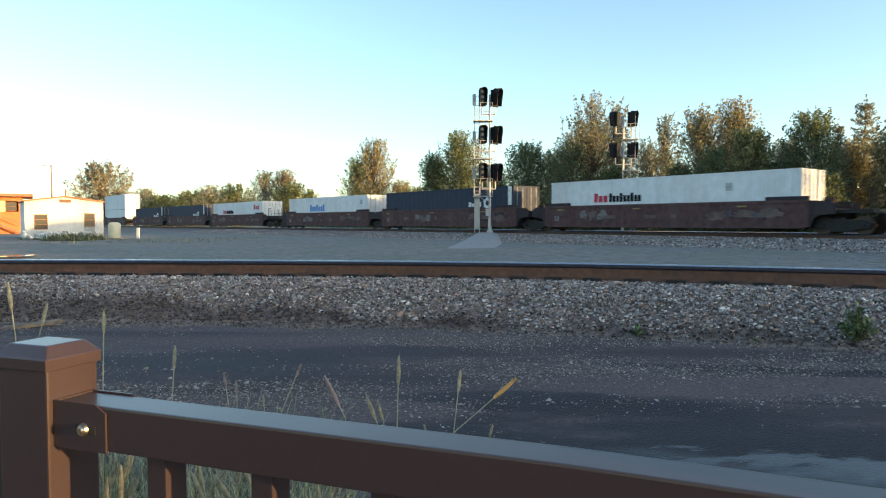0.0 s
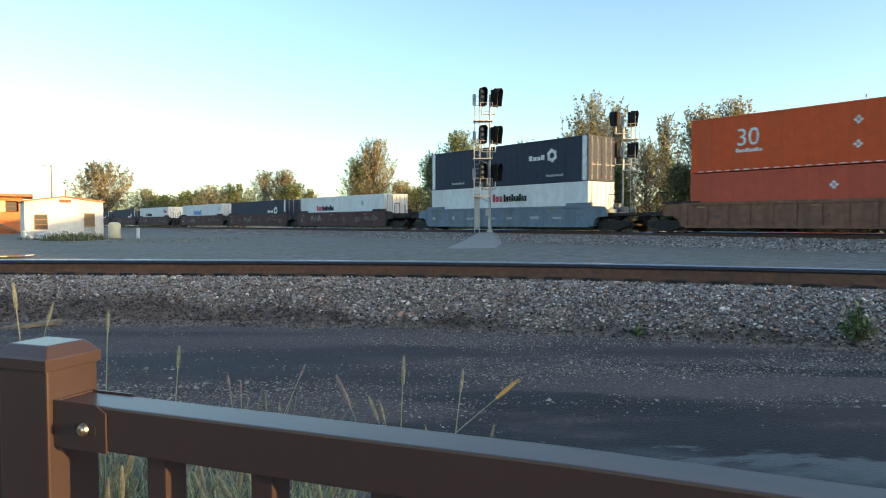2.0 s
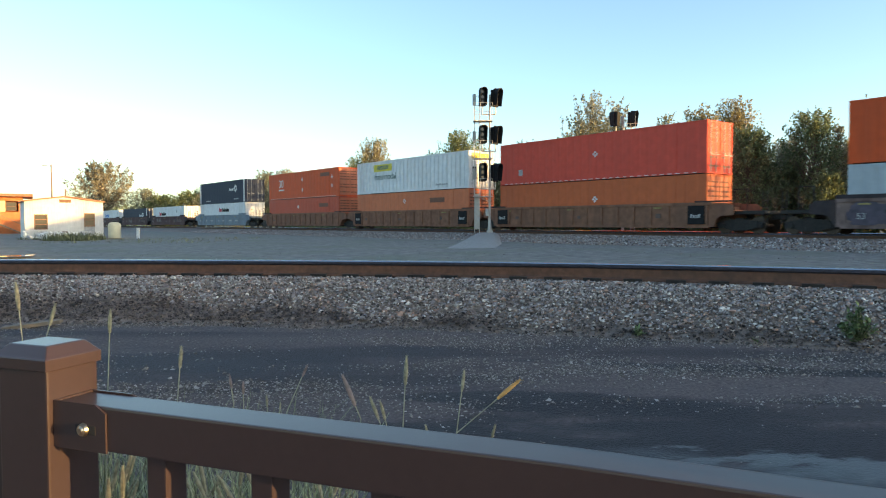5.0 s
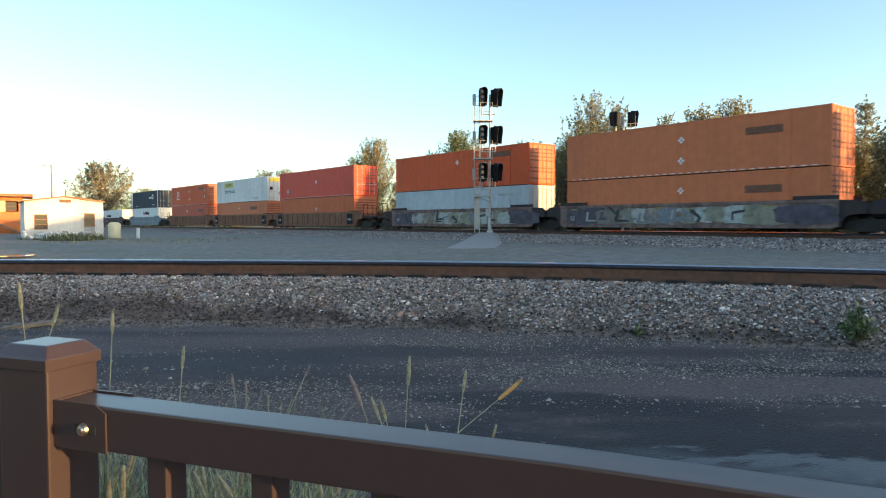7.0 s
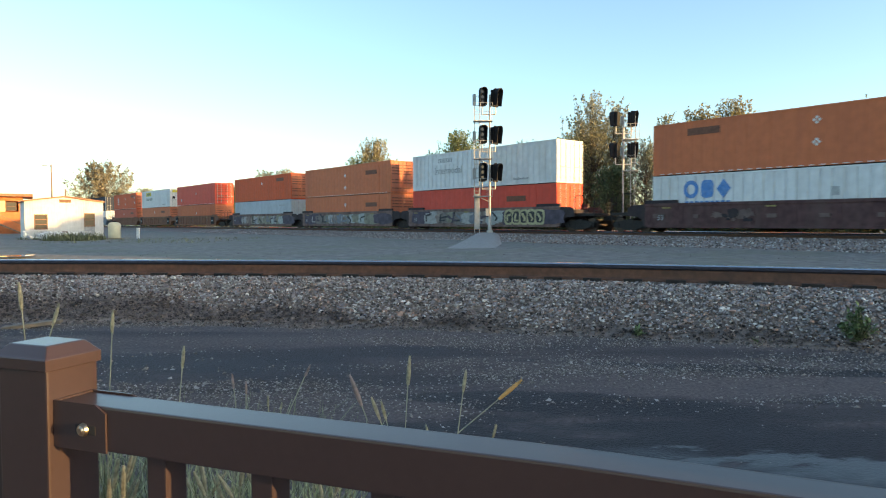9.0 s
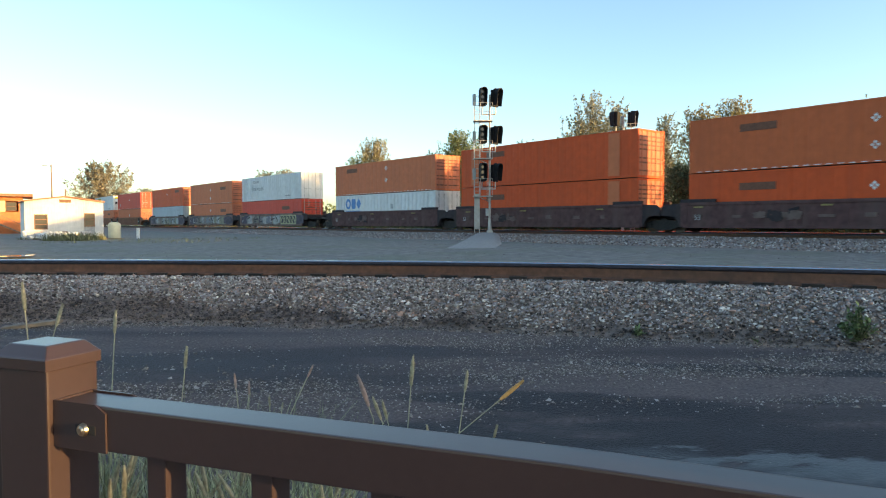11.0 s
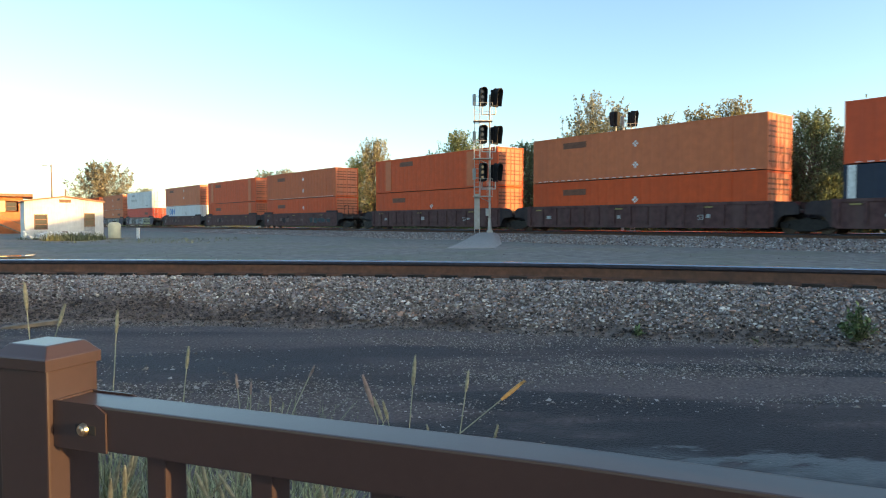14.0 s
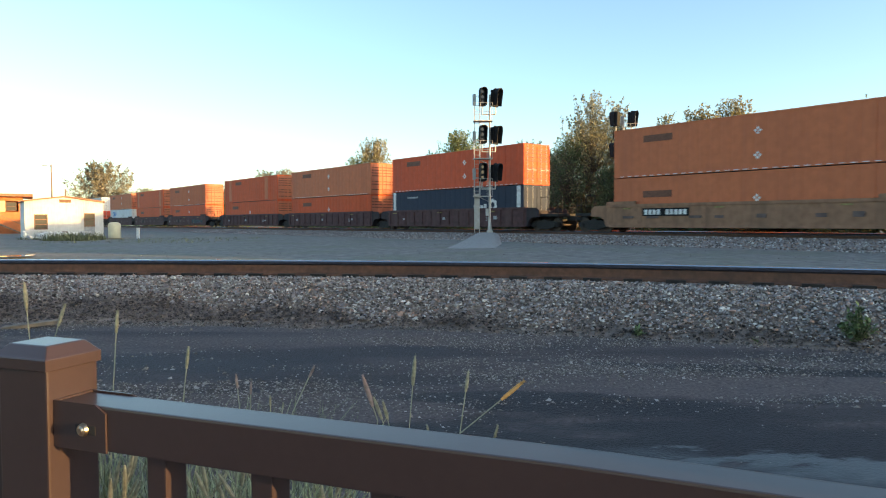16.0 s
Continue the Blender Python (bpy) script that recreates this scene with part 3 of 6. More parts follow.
def car_meshes(kind, material):
    if kind in CAR:
        return CAR[kind]
    ribbed = kind in ("brown", "dark")
    out = []
    eye = Matrix.Identity(4)
    plate = mesh_of(box(NB(), -8.5, 8.5, -0.015, 0.015, 0.34, 1.60), "side_plate", material)
    top = mesh_of(box(NB(), -8.5, 8.5, -0.085, 0.085, 1.50, 1.66, 0.015), "top_chord", material)
    low = mesh_of(box(NB(), -8.3, 8.3, -0.085, 0.085, 0.28, 0.42, 0.015), "bottom_chord", material)
    cap = mesh_of(box(NB(), -1.05, 1.05, -0.085, 0.085, 1.655, 1.84, 0.03), "end_guard", C_ENDS if kind in ("dust", "maroon", "plum") else material)
    wdt, dep = (0.07, 0.0375) if ribbed else (0.12, 0.006)
    rib = mesh_of(box(NB(), -wdt, wdt, -dep, dep, 0.415, 1.505), "stiffener", material)
    for sy in (-1, 1):
        out.append(("side_plate", plate, pose(0, sy * (SIDE - 0.035), 0)))
        out.append(("top_chord", top, pose(0, sy * (SIDE - 0.055), 0)))
        out.append(("bottom_chord", low, pose(0, sy * (SIDE - 0.055), 0)))
        if not ribbed:
            out += [("end_guard", cap, pose(x, sy * (SIDE - 0.055), 0)) for x in (-7.45, 7.45)]
        n = 15 if ribbed else 9
        out += [("stiffener", rib, pose(-8.2 + 16.4 * i / (n - 1), sy * (SIDE - 0.02 + dep), 0)) for i in range(n)]
    beam = mesh_of(box(NB(), -0.3, 0.3, -SIDE + 0.05, SIDE - 0.05, 0.26, 0.335), "floor_beam", M_IRON)
    out += [("floor_beam", beam, pose(-7.6 + 15.2 * i / 5, 0, 0)) for i in range(6)]
    bm = NB()
    box(bm, 8.38, 8.5, -SIDE + 0.05, SIDE - 0.05, 0.34, 1.45)
    box(bm, 8.49, 9.55, -1.25, 1.25, 1.02, 1.22, 0.02)
    box(bm, 8.49, 9.75, -0.35, 0.35, 0.75, 1.03, 0.02)
    for sy in (-1, 1):
        a = [(8.49, 0.34), (8.58, 0.36), (8.66, 0.62), (8.80, 0.82), (9.02, 0.93), (9.70, 0.96), (9.70, 1.40), (9.45, 1.58), (8.49, 1.62)]
        va = [bm.verts.new((p, sy * (SIDE - 0.06), q)) for p, q in a]
        vb = [bm.verts.new((p, sy * (SIDE - 0.02), q)) for p, q in a]
        bm.faces.new(va)
        bm.faces.new(vb[::-1])
        for i in range(len(a)):
            j = (i + 1) % len(a)
            bm.faces.new((va[i], va[j], vb[j], vb[i]))
    bmesh.ops.recalc_face_normals(bm, faces=bm.faces)
    end = mesh_of(bm, "end_platform", C_ENDS if kind in ("dust", "maroon", "plum", "dark") else material)
    out += [("end_platform", end, eye), ("end_platform", end, pose(0, 0, 0, 0, 0, 180))]
    CAR[kind] = out
    return out


def platform_end(thing, sx, material):
    """The outer end of a car: longer deck, coupler, ladder and rails."""
    bm = NB()
    x0, x1 = sorted((sx * 9.5, sx * 11.2))
    box(bm, x0, x1, -1.2, 1.2, 1.0, 1.18, 0.02)
    part("end_deck", bm, M_IRON, thing)
    bm = NB()
    x0, x1 = sorted((sx * 11.0, sx * 11.95))
    box(bm, x0, x1, -0.14, 0.14, 0.72, 0.98, 0.03)
    part("coupler", bm, M_IRON, thing)
    bm = NB()
    for y in (-1.15, -0.7):
        tube(bm, (sx * 11.1, y, 0.5), (sx * 11.1, y, 2.15), 0.025, n=6)
    for k in range(4):
        tube(bm, (sx * 11.1, -1.15, 0.6 + 0.36 * k), (sx * 11.1, -0.7, 0.6 + 0.36 * k), 0.02, n=6)
    tube(bm, (sx * 9.6, -1.2, 1.18), (sx * 9.6, -1.2, 2.3), 0.025, n=6)
    tube(bm, (sx * 10.3, -1.2, 1.18), (sx * 10.3, -1.2, 2.3), 0.025, n=6)
    tube(bm, (sx * 9.6, -1.2, 2.3), (sx * 10.3, -1.2, 2.3), 0.025, n=6)
    part("handrail", bm, M_IRON, thing)
    bm = NB()
    rim = [Vector((sx * 10.92, 0.5 + 0.27 * math.cos(k * math.pi / 6), 1.6 + 0.27 * math.sin(k * math.pi / 6))) for k in range(12)]
    for k in range(12):
        tube(bm, rim[k], rim[(k + 1) % 12], 0.02, n=6)
        if k % 3 == 0:
            tube(bm, rim[k], Vector((sx * 10.92, 0.5, 1.6)), 0.014, n=5)
    tube(bm, (sx * 10.9, 0.5, 1.18), (sx * 10.9, 0.5, 1.6), 0.03, n=6)
    part("brake_wheel", bm, M_IRON, thing)


def sprayed_shape(thing, outline, material, lift, label=""):
    """One thin patch of sprayed paint on the side sill; outline in x, z."""
    bm = NB()
    y = -SIDE - 0.022 - lift
    v0 = [bm.verts.new((a, y, b)) for a, b in outline]
    v1 = [bm.verts.new((a, y + 0.03, b)) for a, b in outline]
    bm.faces.new(v0)
    n = len(outline)
    for i in range(n):
        bm.faces.new((v0[i], v1[i], v1[(i + 1) % n], v0[(i + 1) % n]))
    bmesh.ops.recalc_face_normals(bm, faces=bm.faces)
    return part("sprayed_paint", bm, material, thing, label)


def blotch(rnd, cx, cz, w, h, square=0.55, rag=0.16):
    """A ragged rounded outline."""
    out = []
    for i in range(20):
        q = 2 * math.pi * i / 20
        k = 1 + rnd.uniform(-rag, rag)
        c, s_ = math.cos(q), math.sin(q)
        out.append((cx + w / 2 * k * math.copysign(abs(c) ** square, c), cz + h / 2 * min(1.0, k) * math.copysign(abs(s_) ** square, s_)))
    return out


def jag(rnd, x, z, w, h):
    """A bent, angular stroke of even thickness."""
    t = rnd.uniform(0.10, 0.16)
    k = rnd.randrange(3)
    if k == 0:
        return [(x, z), (x + t, z), (x + t, z + h * 0.6), (x + w, z + h * 0.75), (x + w, z + h), (x, z + h * 0.8)]
    if k == 1:
        return [(x, z + h), (x, z + h - t), (x + w * 0.55, z + h * 0.35), (x + w * 0.4, z), (x + w * 0.4 + t * 1.4, z), (x + w * 0.55 + t * 1.5, z + h * 0.35), (x + t * 1.4, z + h)]
    return [(x, z), (x + w, z), (x + w, z + t), (x + t * 1.6, z + t), (x + t * 2.4, z + h), (x + t, z + h)]


def sprayed(ob, seed):
    """A long weathered mural of overlapping patches and angular strokes; on one car a bold outlined tag too."""
    rnd = random.Random(seed)
    x, k = -7.9, 0
    stop = 2.9 if seed == 13 else 5.4
    while x < 7.6:
        w = rnd.uniform(0.9, 1.9)
        f = (x + 8) / 16
        if f < 0.10 or x > stop:
            m = M_SPRAY[6]
        elif f < 0.42:
            m = rnd.choice((M_MURAL, M_SPRAY[5], M_SPRAY[0], M_SPRAY[7]))
        elif f < 0.56:
            m = rnd.choice((M_SPRAY[1], M_SPRAY[7], M_MURAL))
        else:
            m = rnd.choice((M_SPRAY[2], M_SPRAY[0], M_SPRAY[2], M_SPRAY[7]))
        sprayed_shape(ob, blotch(rnd, x + w / 2, 0.96 + rnd.uniform(-0.06, 0.06), w * 1.12, rnd.uniform(0.86, 1.08)), m, 0.0004 * k, "weathered sprayed mural paint")
        x += w * 0.62
        k += 1
    for _ in range(13):
        x = rnd.uniform(-6.6, stop - 0.6)
        sprayed_shape(ob, jag(rnd, x, rnd.uniform(0.5, 0.8), rnd.uniform(0.5, 1.1), rnd.uniform(0.45, 0.8)), rnd.choice((M_SPRAY[3], M_SPRAY[6], M_SPRAY[1], M_SPRAY[0])), 0.012 + 0.0004 * k)
        k += 1
    if seed == 13:
        for i in range(5):
            cx = 3.75 + i * 0.74
            sprayed_shape(ob, blotch(rnd, cx, 0.97, 0.92, 1.12, 0.6, 0.08), M_SPRAY[4], 0.022 + 0.0006 * i, "cream sprayed outline")
            sprayed_shape(ob, blotch(rnd, cx, 0.97, 0.62, 0.82, 0.6, 0.10), M_SPRAY[3], 0.027 + 0.0006 * i, "black sprayed fill")
            sprayed_shape(ob, jag(rnd, cx - 0.22, 0.68, 0.44, 0.56), M_SPRAY[4], 0.032 + 0.0006 * i)


def scrawl(ob, seed, x, wide, colors, low=0.62):
    """A faded scrawl of sprayed paint, half worn away."""
    rnd = random.Random(seed)
    for i in range(7):
        m = colors[i % len(colors)]
        q = x + i * wide / 7
        h = rnd.uniform(0.30, 0.62)
        if i % 3:
            sprayed_shape(ob, jag(rnd, q, rnd.uniform(low, low + 0.25), wide / 4, h), m, 0.004 + 0.0006 * i, "faded scrawl of sprayed paint")
        else:
            sprayed_shape(ob, blotch(rnd, q, rnd.uniform(low + 0.25, low + 0.5), wide / 3.2, h, 0.8, 0.42), m, 0.004 + 0.0006 * i, "faded scrawl of sprayed paint")


CAR_MAT = {"maroon": C_MAROON, "plum": C_MAROON, "steel": C_STEEL, "brown": C_BROWN, "dust": C_DUST, "dark": C_MAROON, "tan": C_OLIVE}
CAR_LABEL = {
    "maroon": "worn maroon well car carrying a container", "plum": "dark maroon well car with stencil plates",
    "steel": "grey-blue single well car with end platforms", "brown": "brown ribbed well car carrying two containers",
    "dust": "dusty well car side covered in graffiti", "dark": "dark ribbed well car with white stencils", "tan": "tan well car with long stencil plate"}
M_SPRAY = [mat("pale sprayed paint", (0.34, 0.335, 0.325), 0.8, var=0.2, scale=4), mat("blue sprayed paint", (0.16, 0.18, 0.21), 0.7, var=0.3, scale=4),
           mat("pale teal sprayed paint", (0.33, 0.36, 0.35), 0.7, var=0.3, scale=4), mat("black sprayed paint", (0.03, 0.03, 0.035), 0.7, var=0.3, scale=4),
           mat("cream sprayed paint", (0.40, 0.37, 0.22), 0.8, var=0.3, scale=4), mat("brown-grey sprayed paint", (0.17, 0.15, 0.14), 0.8, var=0.3, scale=4),
           mat("purple sprayed paint", (0.075, 0.062, 0.085), 0.8, var=0.35, scale=3), mat("olive sprayed paint", (0.225, 0.215, 0.165), 0.8, var=0.35, scale=3)]
M_TEAL = mat("dark teal sprayed paint", (0.030, 0.058, 0.066), 0.8, var=0.35, scale=3)
M_MURAL = mat("weathered mural paint", (0.24, 0.195, 0.17), 0.8, var=0.4, scale=3, stain=(0.13, 0.095, 0.09), stain_scale=1.6, stain_amt=0.95)


def well_car(kind, first, last, seed):
    m = CAR_MAT[kind]
    ob = tagged(new("well_car"), CAR_LABEL[kind], "rail car", "well cars of the train")
    for nm, me, at in car_meshes(kind, m):
        share(nm, me, ob, at)
    for x, on in ((-9.8, True), (9.8, last)):
        if on:
            t = share("truck", TRUCK[2], ob, pose(x, 0, 0))
            for y in (-1.0, 1.0):
                share("side_frame", TRUCK[1], t, pose(0, y, 0))
            for wx in (-0.89, 0.89):
                share("wheelset", TRUCK[0], t, pose(wx, 0, 0.425))
    if first:
        platform_end(ob, -1, m)
    if last:
        platform_end(ob, 1, m)
    rnd = random.Random(seed)
    y1 = -SIDE + 0.02
    if kind != "dust":
        ribbed = kind in ("brown", "dark")
        for i in range(3 if ribbed else 7):
            x = -6.4 + i * 5.6 + rnd.uniform(-0.4, 0.4) if ribbed else -7.6 + i * 2.2 + rnd.uniform(-0.4, 0.4)
            w = rnd.choice((0.2, 0.3, 0.36)) if ribbed else rnd.choice((0.3, 0.5, 0.75))
            plate_m = C_PLATE if kind not in ("steel", "dark") else M_FADED
            part("stencil_plate", box(NB(), x, x + w, -SIDE - 0.026, y1, 0.82, 0.82 + rnd.choice((0.14, 0.2, 0.26))), plate_m, ob)
    for i in range(3):
        x = -7.5 + i * 6.2 + rnd.uniform(-0.3, 0.3)
        part("reflector", box(NB(), x, x + 0.5, -SIDE - 0.036, y1, 1.36, 1.44), M_OCHRE, ob, "yellow reflector strip")
    if kind in ("maroon", "plum", "dark", "dust"):
        share("lettering", letters("53", 0.4, M_FADED), ob, pose(-7.6 if kind != "dark" else 4.4, -SIDE - 0.08, 0.72))
    if kind == "tan":
        bm = NB()
        box(bm, -5.9, -2.9, -SIDE - 0.03, y1, 0.95, 1.4)
        s = part("stencil_plate", bm, M_BLACK, ob, "black plate with worn white strokes")
        b2 = NB()
        for i in range(10):
            if i != 4:
                box(b2, -5.75 + i * 0.28, -5.55 + i * 0.28, -SIDE - 0.04, -SIDE - 0.028, 1.03, 1.32)
        part("strokes", b2, M_WHITE, s)
    if kind == "brown":
        for sx in () if first else (-1, 1):
            pn = part("black_panel", box(NB(), sx * 7.6 - 0.5, sx * 7.6 + 0.5, -SIDE - 0.09, -SIDE, 0.48, 1.48, 0.01), M_BLACK, ob, "black stencilled end panel")
            part("strokes", bars(NB(), 0, 0, 0.62, 0.22, 4, 0.35), M_FADED, pn, at=pose(sx * 7.6 - 0.31, -SIDE - 0.09 + HW, 0.82))
        for sx in (-1, 1):
            part("walkway_lip", box(NB(), sx * 8.6 - 1.1, sx * 8.6 + 1.1, -SIDE - 0.05, -SIDE + 0.16, 1.66, 1.74, 0.015), C_ENDS, ob, "grimy dark walkway lip")
    if kind == "dust":
        sprayed(ob, seed)
    if kind == "maroon":
        scrawl(ob, seed, -5.2 + seed % 3, 1.8, (M_SPRAY[5], C_PLATE))
        scrawl(ob, seed + 20, 3.9, 3.4, (C_PLATE, M_SPRAY[6], C_ENDS))
    if kind == "plum":
        scrawl(ob, seed + 31, -4.0, 2.0, (C_PLATE, C_ENDS))
        if last:
            scrawl(ob, seed + 40, 3.2, 2.2, (M_TEAL, C_PLATE, M_TEAL), 0.5)
            scrawl(ob, seed + 41, 4.6, 2.6, (M_TEAL, M_SPRAY[6], C_PLATE), 0.5)
    return ob


T_ = ("tape", -7.6, 0.05)
D2 = [("diamond", -0.75, 2.05), ("diamond", -0.75, 1.0)]
PL = ("plate", 4.3, 2.1)
PLL = ("plate", -5.9, 2.1)
NUM = ("number", 4.8, 0.45)
MOVING = []


def unit(start, kind, first, last, lower, upper):
    """One well car that starts so far along the train, with its containers (colour, ribbed, marks)."""
    i = sum(1 for ob, _, z in MOVING if z == 0.0)
    MOVING.append((well_car(kind, first, last, i), start + CL / 2, 0.0))
    for level, spec in enumerate((lower, upper)):
        if spec:
            MOVING.append((container(spec[0], spec[2], level, spec[1]), start + CL / 2, 0.335 + level * (CH + 0.025)))


unit(-113.5, 'maroon', True, False, ('white', False, []), ('white', False, []))
unit(-90.0, 'maroon', True, False, ('navy', False, [('whitelogo', 3.2, 1.3), ('post', 7.5, 0)]), None)
unit(-70.35, 'maroon', False, False, ('navy', False, [('whitelogo', 3.2, 1.3), ('post', 7.5, 0)]), None)
unit(-50.77, 'maroon', False, True, ('white', False, [('wordmark', -4.4, 1.45), ('redmark', 5.6, 1.9)]), None)
unit(-27.39, 'maroon', True, False, ('white', False, [('bluemark', -3.2, 1.45), ('square', 6.8, 2.0)]), None)
unit(-8.1, 'maroon', False, False, ('navy', False, [('whitelogo', 3.2, 1.45), ('post', 7.5, 0)]), None)
unit(11.65, 'maroon', False, True, ('white', False, [('wordmark', -4.5, 1.5), ('square', 4.2, 1.9)]), None)
unit(34.83, 'steel', True, True, ('white', False, [('wordmark', -0.8, 1.75)]), ('navy', False, [('whitelogo', 2.9, 1.55), ('number', -5.5, 0.3), ('number', 4.5, 0.4), ('post', 7.6, 0), ('post', -8.0, 0)]))
unit(58.14, 'brown', True, False, ('rust', False, [('plate', 4.0, 1.9), ('diamond', -0.7, 2.0), T_]), ('orange', False, [('thirty', -5.5, 1.3), ('diamond', 0.3, 2.0), ('diamond', 0.3, 0.9), ('diamond', 6.7, 2.0), ('diamond', 6.7, 1.1), PL, T_]))
unit(77.77, 'brown', False, False, ('tan', False, [('plate', 3.2, 1.9), ('diamond', -0.4, 2.1)]), ('white', True, [('sign', -5.2, 1.95), ('word', -5.1, 1.22), ('number', 4.0, 0.35), ('doorprint', 0, 0)]))
unit(97.45, 'brown', False, True, ('amber', False, [('diamond', 0.5, 1.7)]), ('red', False, [('diamond', 0.5, 1.6), ('square', -6.2, 0.6), T_]))
unit(120.62, 'dust', True, False, ('grey', False, [('number', 5, 2.2)]), ('orange', False, [PL, ('diamond', 0.3, 2.0)]))
unit(140.19, 'dust', False, False, ('tan', False, [('plate', 3.9, 1.75), ('diamond', 0.2, 2.0)]), ('tan', False, [('plate', 3.9, 1.8), ('diamond', 0.2, 1.9), ('diamond', 0.2, 0.75), T_]))
unit(159.66, 'dust', False, True, ('red', False, [('plate', 3.3, 1.75)]), ('white', True, [('fadedsign', -5.2, 1.95), ('fadedword', -5.1, 1.22), ('number', 4.0, 0.35)]))
unit(183.19, 'plum', True, False, ('white', True, [('bigblue', -6.1, 1.55), ('square', 1.6, 1.5)]), ('tan', False, [PLL, ('diamond', 0.9, 2.2), ('diamond', 0.9, 1.15), T_]))
unit(202.6, 'plum', False, False, ('orange', False, [('plate', -5.2, 1.9), ('strip', 5.9, 0)]), ('orange', False, [('plate', -5.2, 2.1), ('strip', 5.9, 0), ('strip', -6.9, 0)]))
unit(222.09, 'plum', False, True, ('orange', False, [('plate', -5.2, 1.9), ('diamond', 1.1, 1.9)]), ('amber', False, [('plate', -5.2, 2.0), ('diamond', 1.1, 2.0), ('diamond', 1.1, 0.8), T_]))
unit(245.56, 'dark', True, False, ('orange', False, [('plate', -5.4, 2.0), ('diamond', 0.2, 1.6)]), ('orange', False, [('plate', -4.3, 2.15), ('strip', 4.6, 0), ('strip', -6.5, 0)]))
unit(265.3, 'dark', False, False, ('orange', False, [('diamond', 0.2, 1.6), ('plate', -5.4, 2.0)]), ('tan', False, [('diamond', 0.2, 2.0), ('diamond', 0.2, 0.75), ('plate', -5.4, 2.1), T_]))
unit(285.0, 'dark', False, True, ('navy', False, [('post', -7.9, 0), ('post', 7.4, 0), ('whitelogo', 2.8, 1.3), ('number', -5.8, 2.3)]), ('scarlet', False, [PLL, ('diamond', 1.7, 1.95), ('diamond', 1.7, 0.9), T_]))
unit(308.84, 'tan', True, False, ('tan', False, [('plate', -6.0, 1.7), ('diamond', 0.8, 1.5)]), ('tan', False, [('plate', -6.0, 2.0), ('diamond', 0.8, 2.0), ('diamond', 0.8, 0.75), T_]))
# Units from here on stay out of view, added to keep casting the train's shade.
unit(328.4, 'tan', False, False, ('orange', False, [D2[0]]), ('orange', False, [D2[0]]))
unit(347.9, 'tan', False, True, ('orange', False, [D2[0]]), ('tan', False, [D2[0]]))
unit(371.3, 'brown', True, False, ('orange', False, [D2[0]]), ('orange', False, [D2[0]]))
unit(390.9, 'brown', False, False, ('tan', False, [D2[0]]), ('orange', False, [D2[0]]))
unit(410.5, 'brown', False, True, ('orange', False, [D2[0]]), ('orange', False, [D2[0]]))
SPEED, GAIN = 18.104, 0.00954


def train_motion():
    times = [0.0, 0.0334, 0.5] + [float(k) for k in range(1, 16)] + [15.5, 15.9666, 16.0]
    for ob, u, z in MOVING:
        walk(ob, [(t, track_pose(u - SPEED * t - GAIN * t * t) @ pose(0, 0, z)) for t in times])


# ---- loose stone ----
_b = bmesh.new()
bmesh.ops.create_icosphere(_b, subdivisions=1, radius=1.0)
_b.verts.ensure_lookup_table()
ICO_V = np.array([v.co[:] for v in _b.verts])
_b.verts.index_update()
ICO_F = np.array([[v.index for v in f.verts] for f in _b.faces])
_b.free()
OCT_V = np.array([(1, 0, 0), (-1, 0, 0), (0, 1, 0), (0, -1, 0), (0, 0, 1), (0, 0, -1)], float)
OCT_F = np.array([(0, 2, 4), (2, 1, 4), (1, 3, 4), (3, 0, 4), (2, 0, 5), (1, 2, 5), (3, 1, 5), (0, 3, 5)])


def stones(name, centers, sizes, material, label, rng, V=ICO_V, F=ICO_F, flat=0.7):
    """Many broken stones in one mesh."""
    n = len(centers)
    v = V[None] * (1 + rng.uniform(-0.42, 0.42, (n, len(V), 1)))
    v = v * np.stack([rng.uniform(0.7, 1.3, n), rng.uniform(0.7, 1.3, n), rng.uniform(0.55, 1.0, n) * flat * 1.2], 1)[:, None]
    a = rng.uniform(0, 6.283, n)
    b = rng.uniform(-0.6, 0.6, n)
    ca, sa, cb, sb = np.cos(a)[:, None], np.sin(a)[:, None], np.cos(b)[:, None], np.sin(b)[:, None]
    x, y, z = v[..., 0], v[..., 1], v[..., 2]
    x, z = x * cb - z * sb, x * sb + z * cb
    x, y = x * ca - y * sa, x * sa + y * ca
    v = np.stack([x, y, z], 2) * sizes[:, None, None] + np.asarray(centers)[:, None]
    f = F[None] + (np.arange(n) * len(V))[:, None, None]
    ob = new(name, from_arrays(name, v.reshape(-1, 3), f.reshape(-1, 3), material))
    return tagged(ob, label, kind="stuff")


rng = np.random.default_rng(5)
PILE = [([], []) for _ in range(3)]
for i in range(52000):
    x = rng.uniform(-8.6, 6.4)
    o = rng.choice((rng.uniform(-1.95, 0.0), rng.uniform(-1.5, -0.05)))
    if o > -0.16:
        o -= 0.5
    size = (0.0062 + 0.0115 * rng.random() ** 1.5) * (1.7 if rng.random() < 0.06 else 1.0) * (0.8 if o < -1.55 else 1.0)
    kind = 1 if o < -1.40 + 0.22 * noise.noise((x * 1.1, 0, 0)) + 0.36 * min(1.0, max(0.0, -x / 3.5)) + rng.normal(0, 0.06) else (2 if rng.random() < 0.05 else 0)
    PILE[kind][0].append(tuple(near_pt(x, o, bed_z(o) + rng.uniform(-0.012, 0.010))))
    PILE[kind][1].append(size)
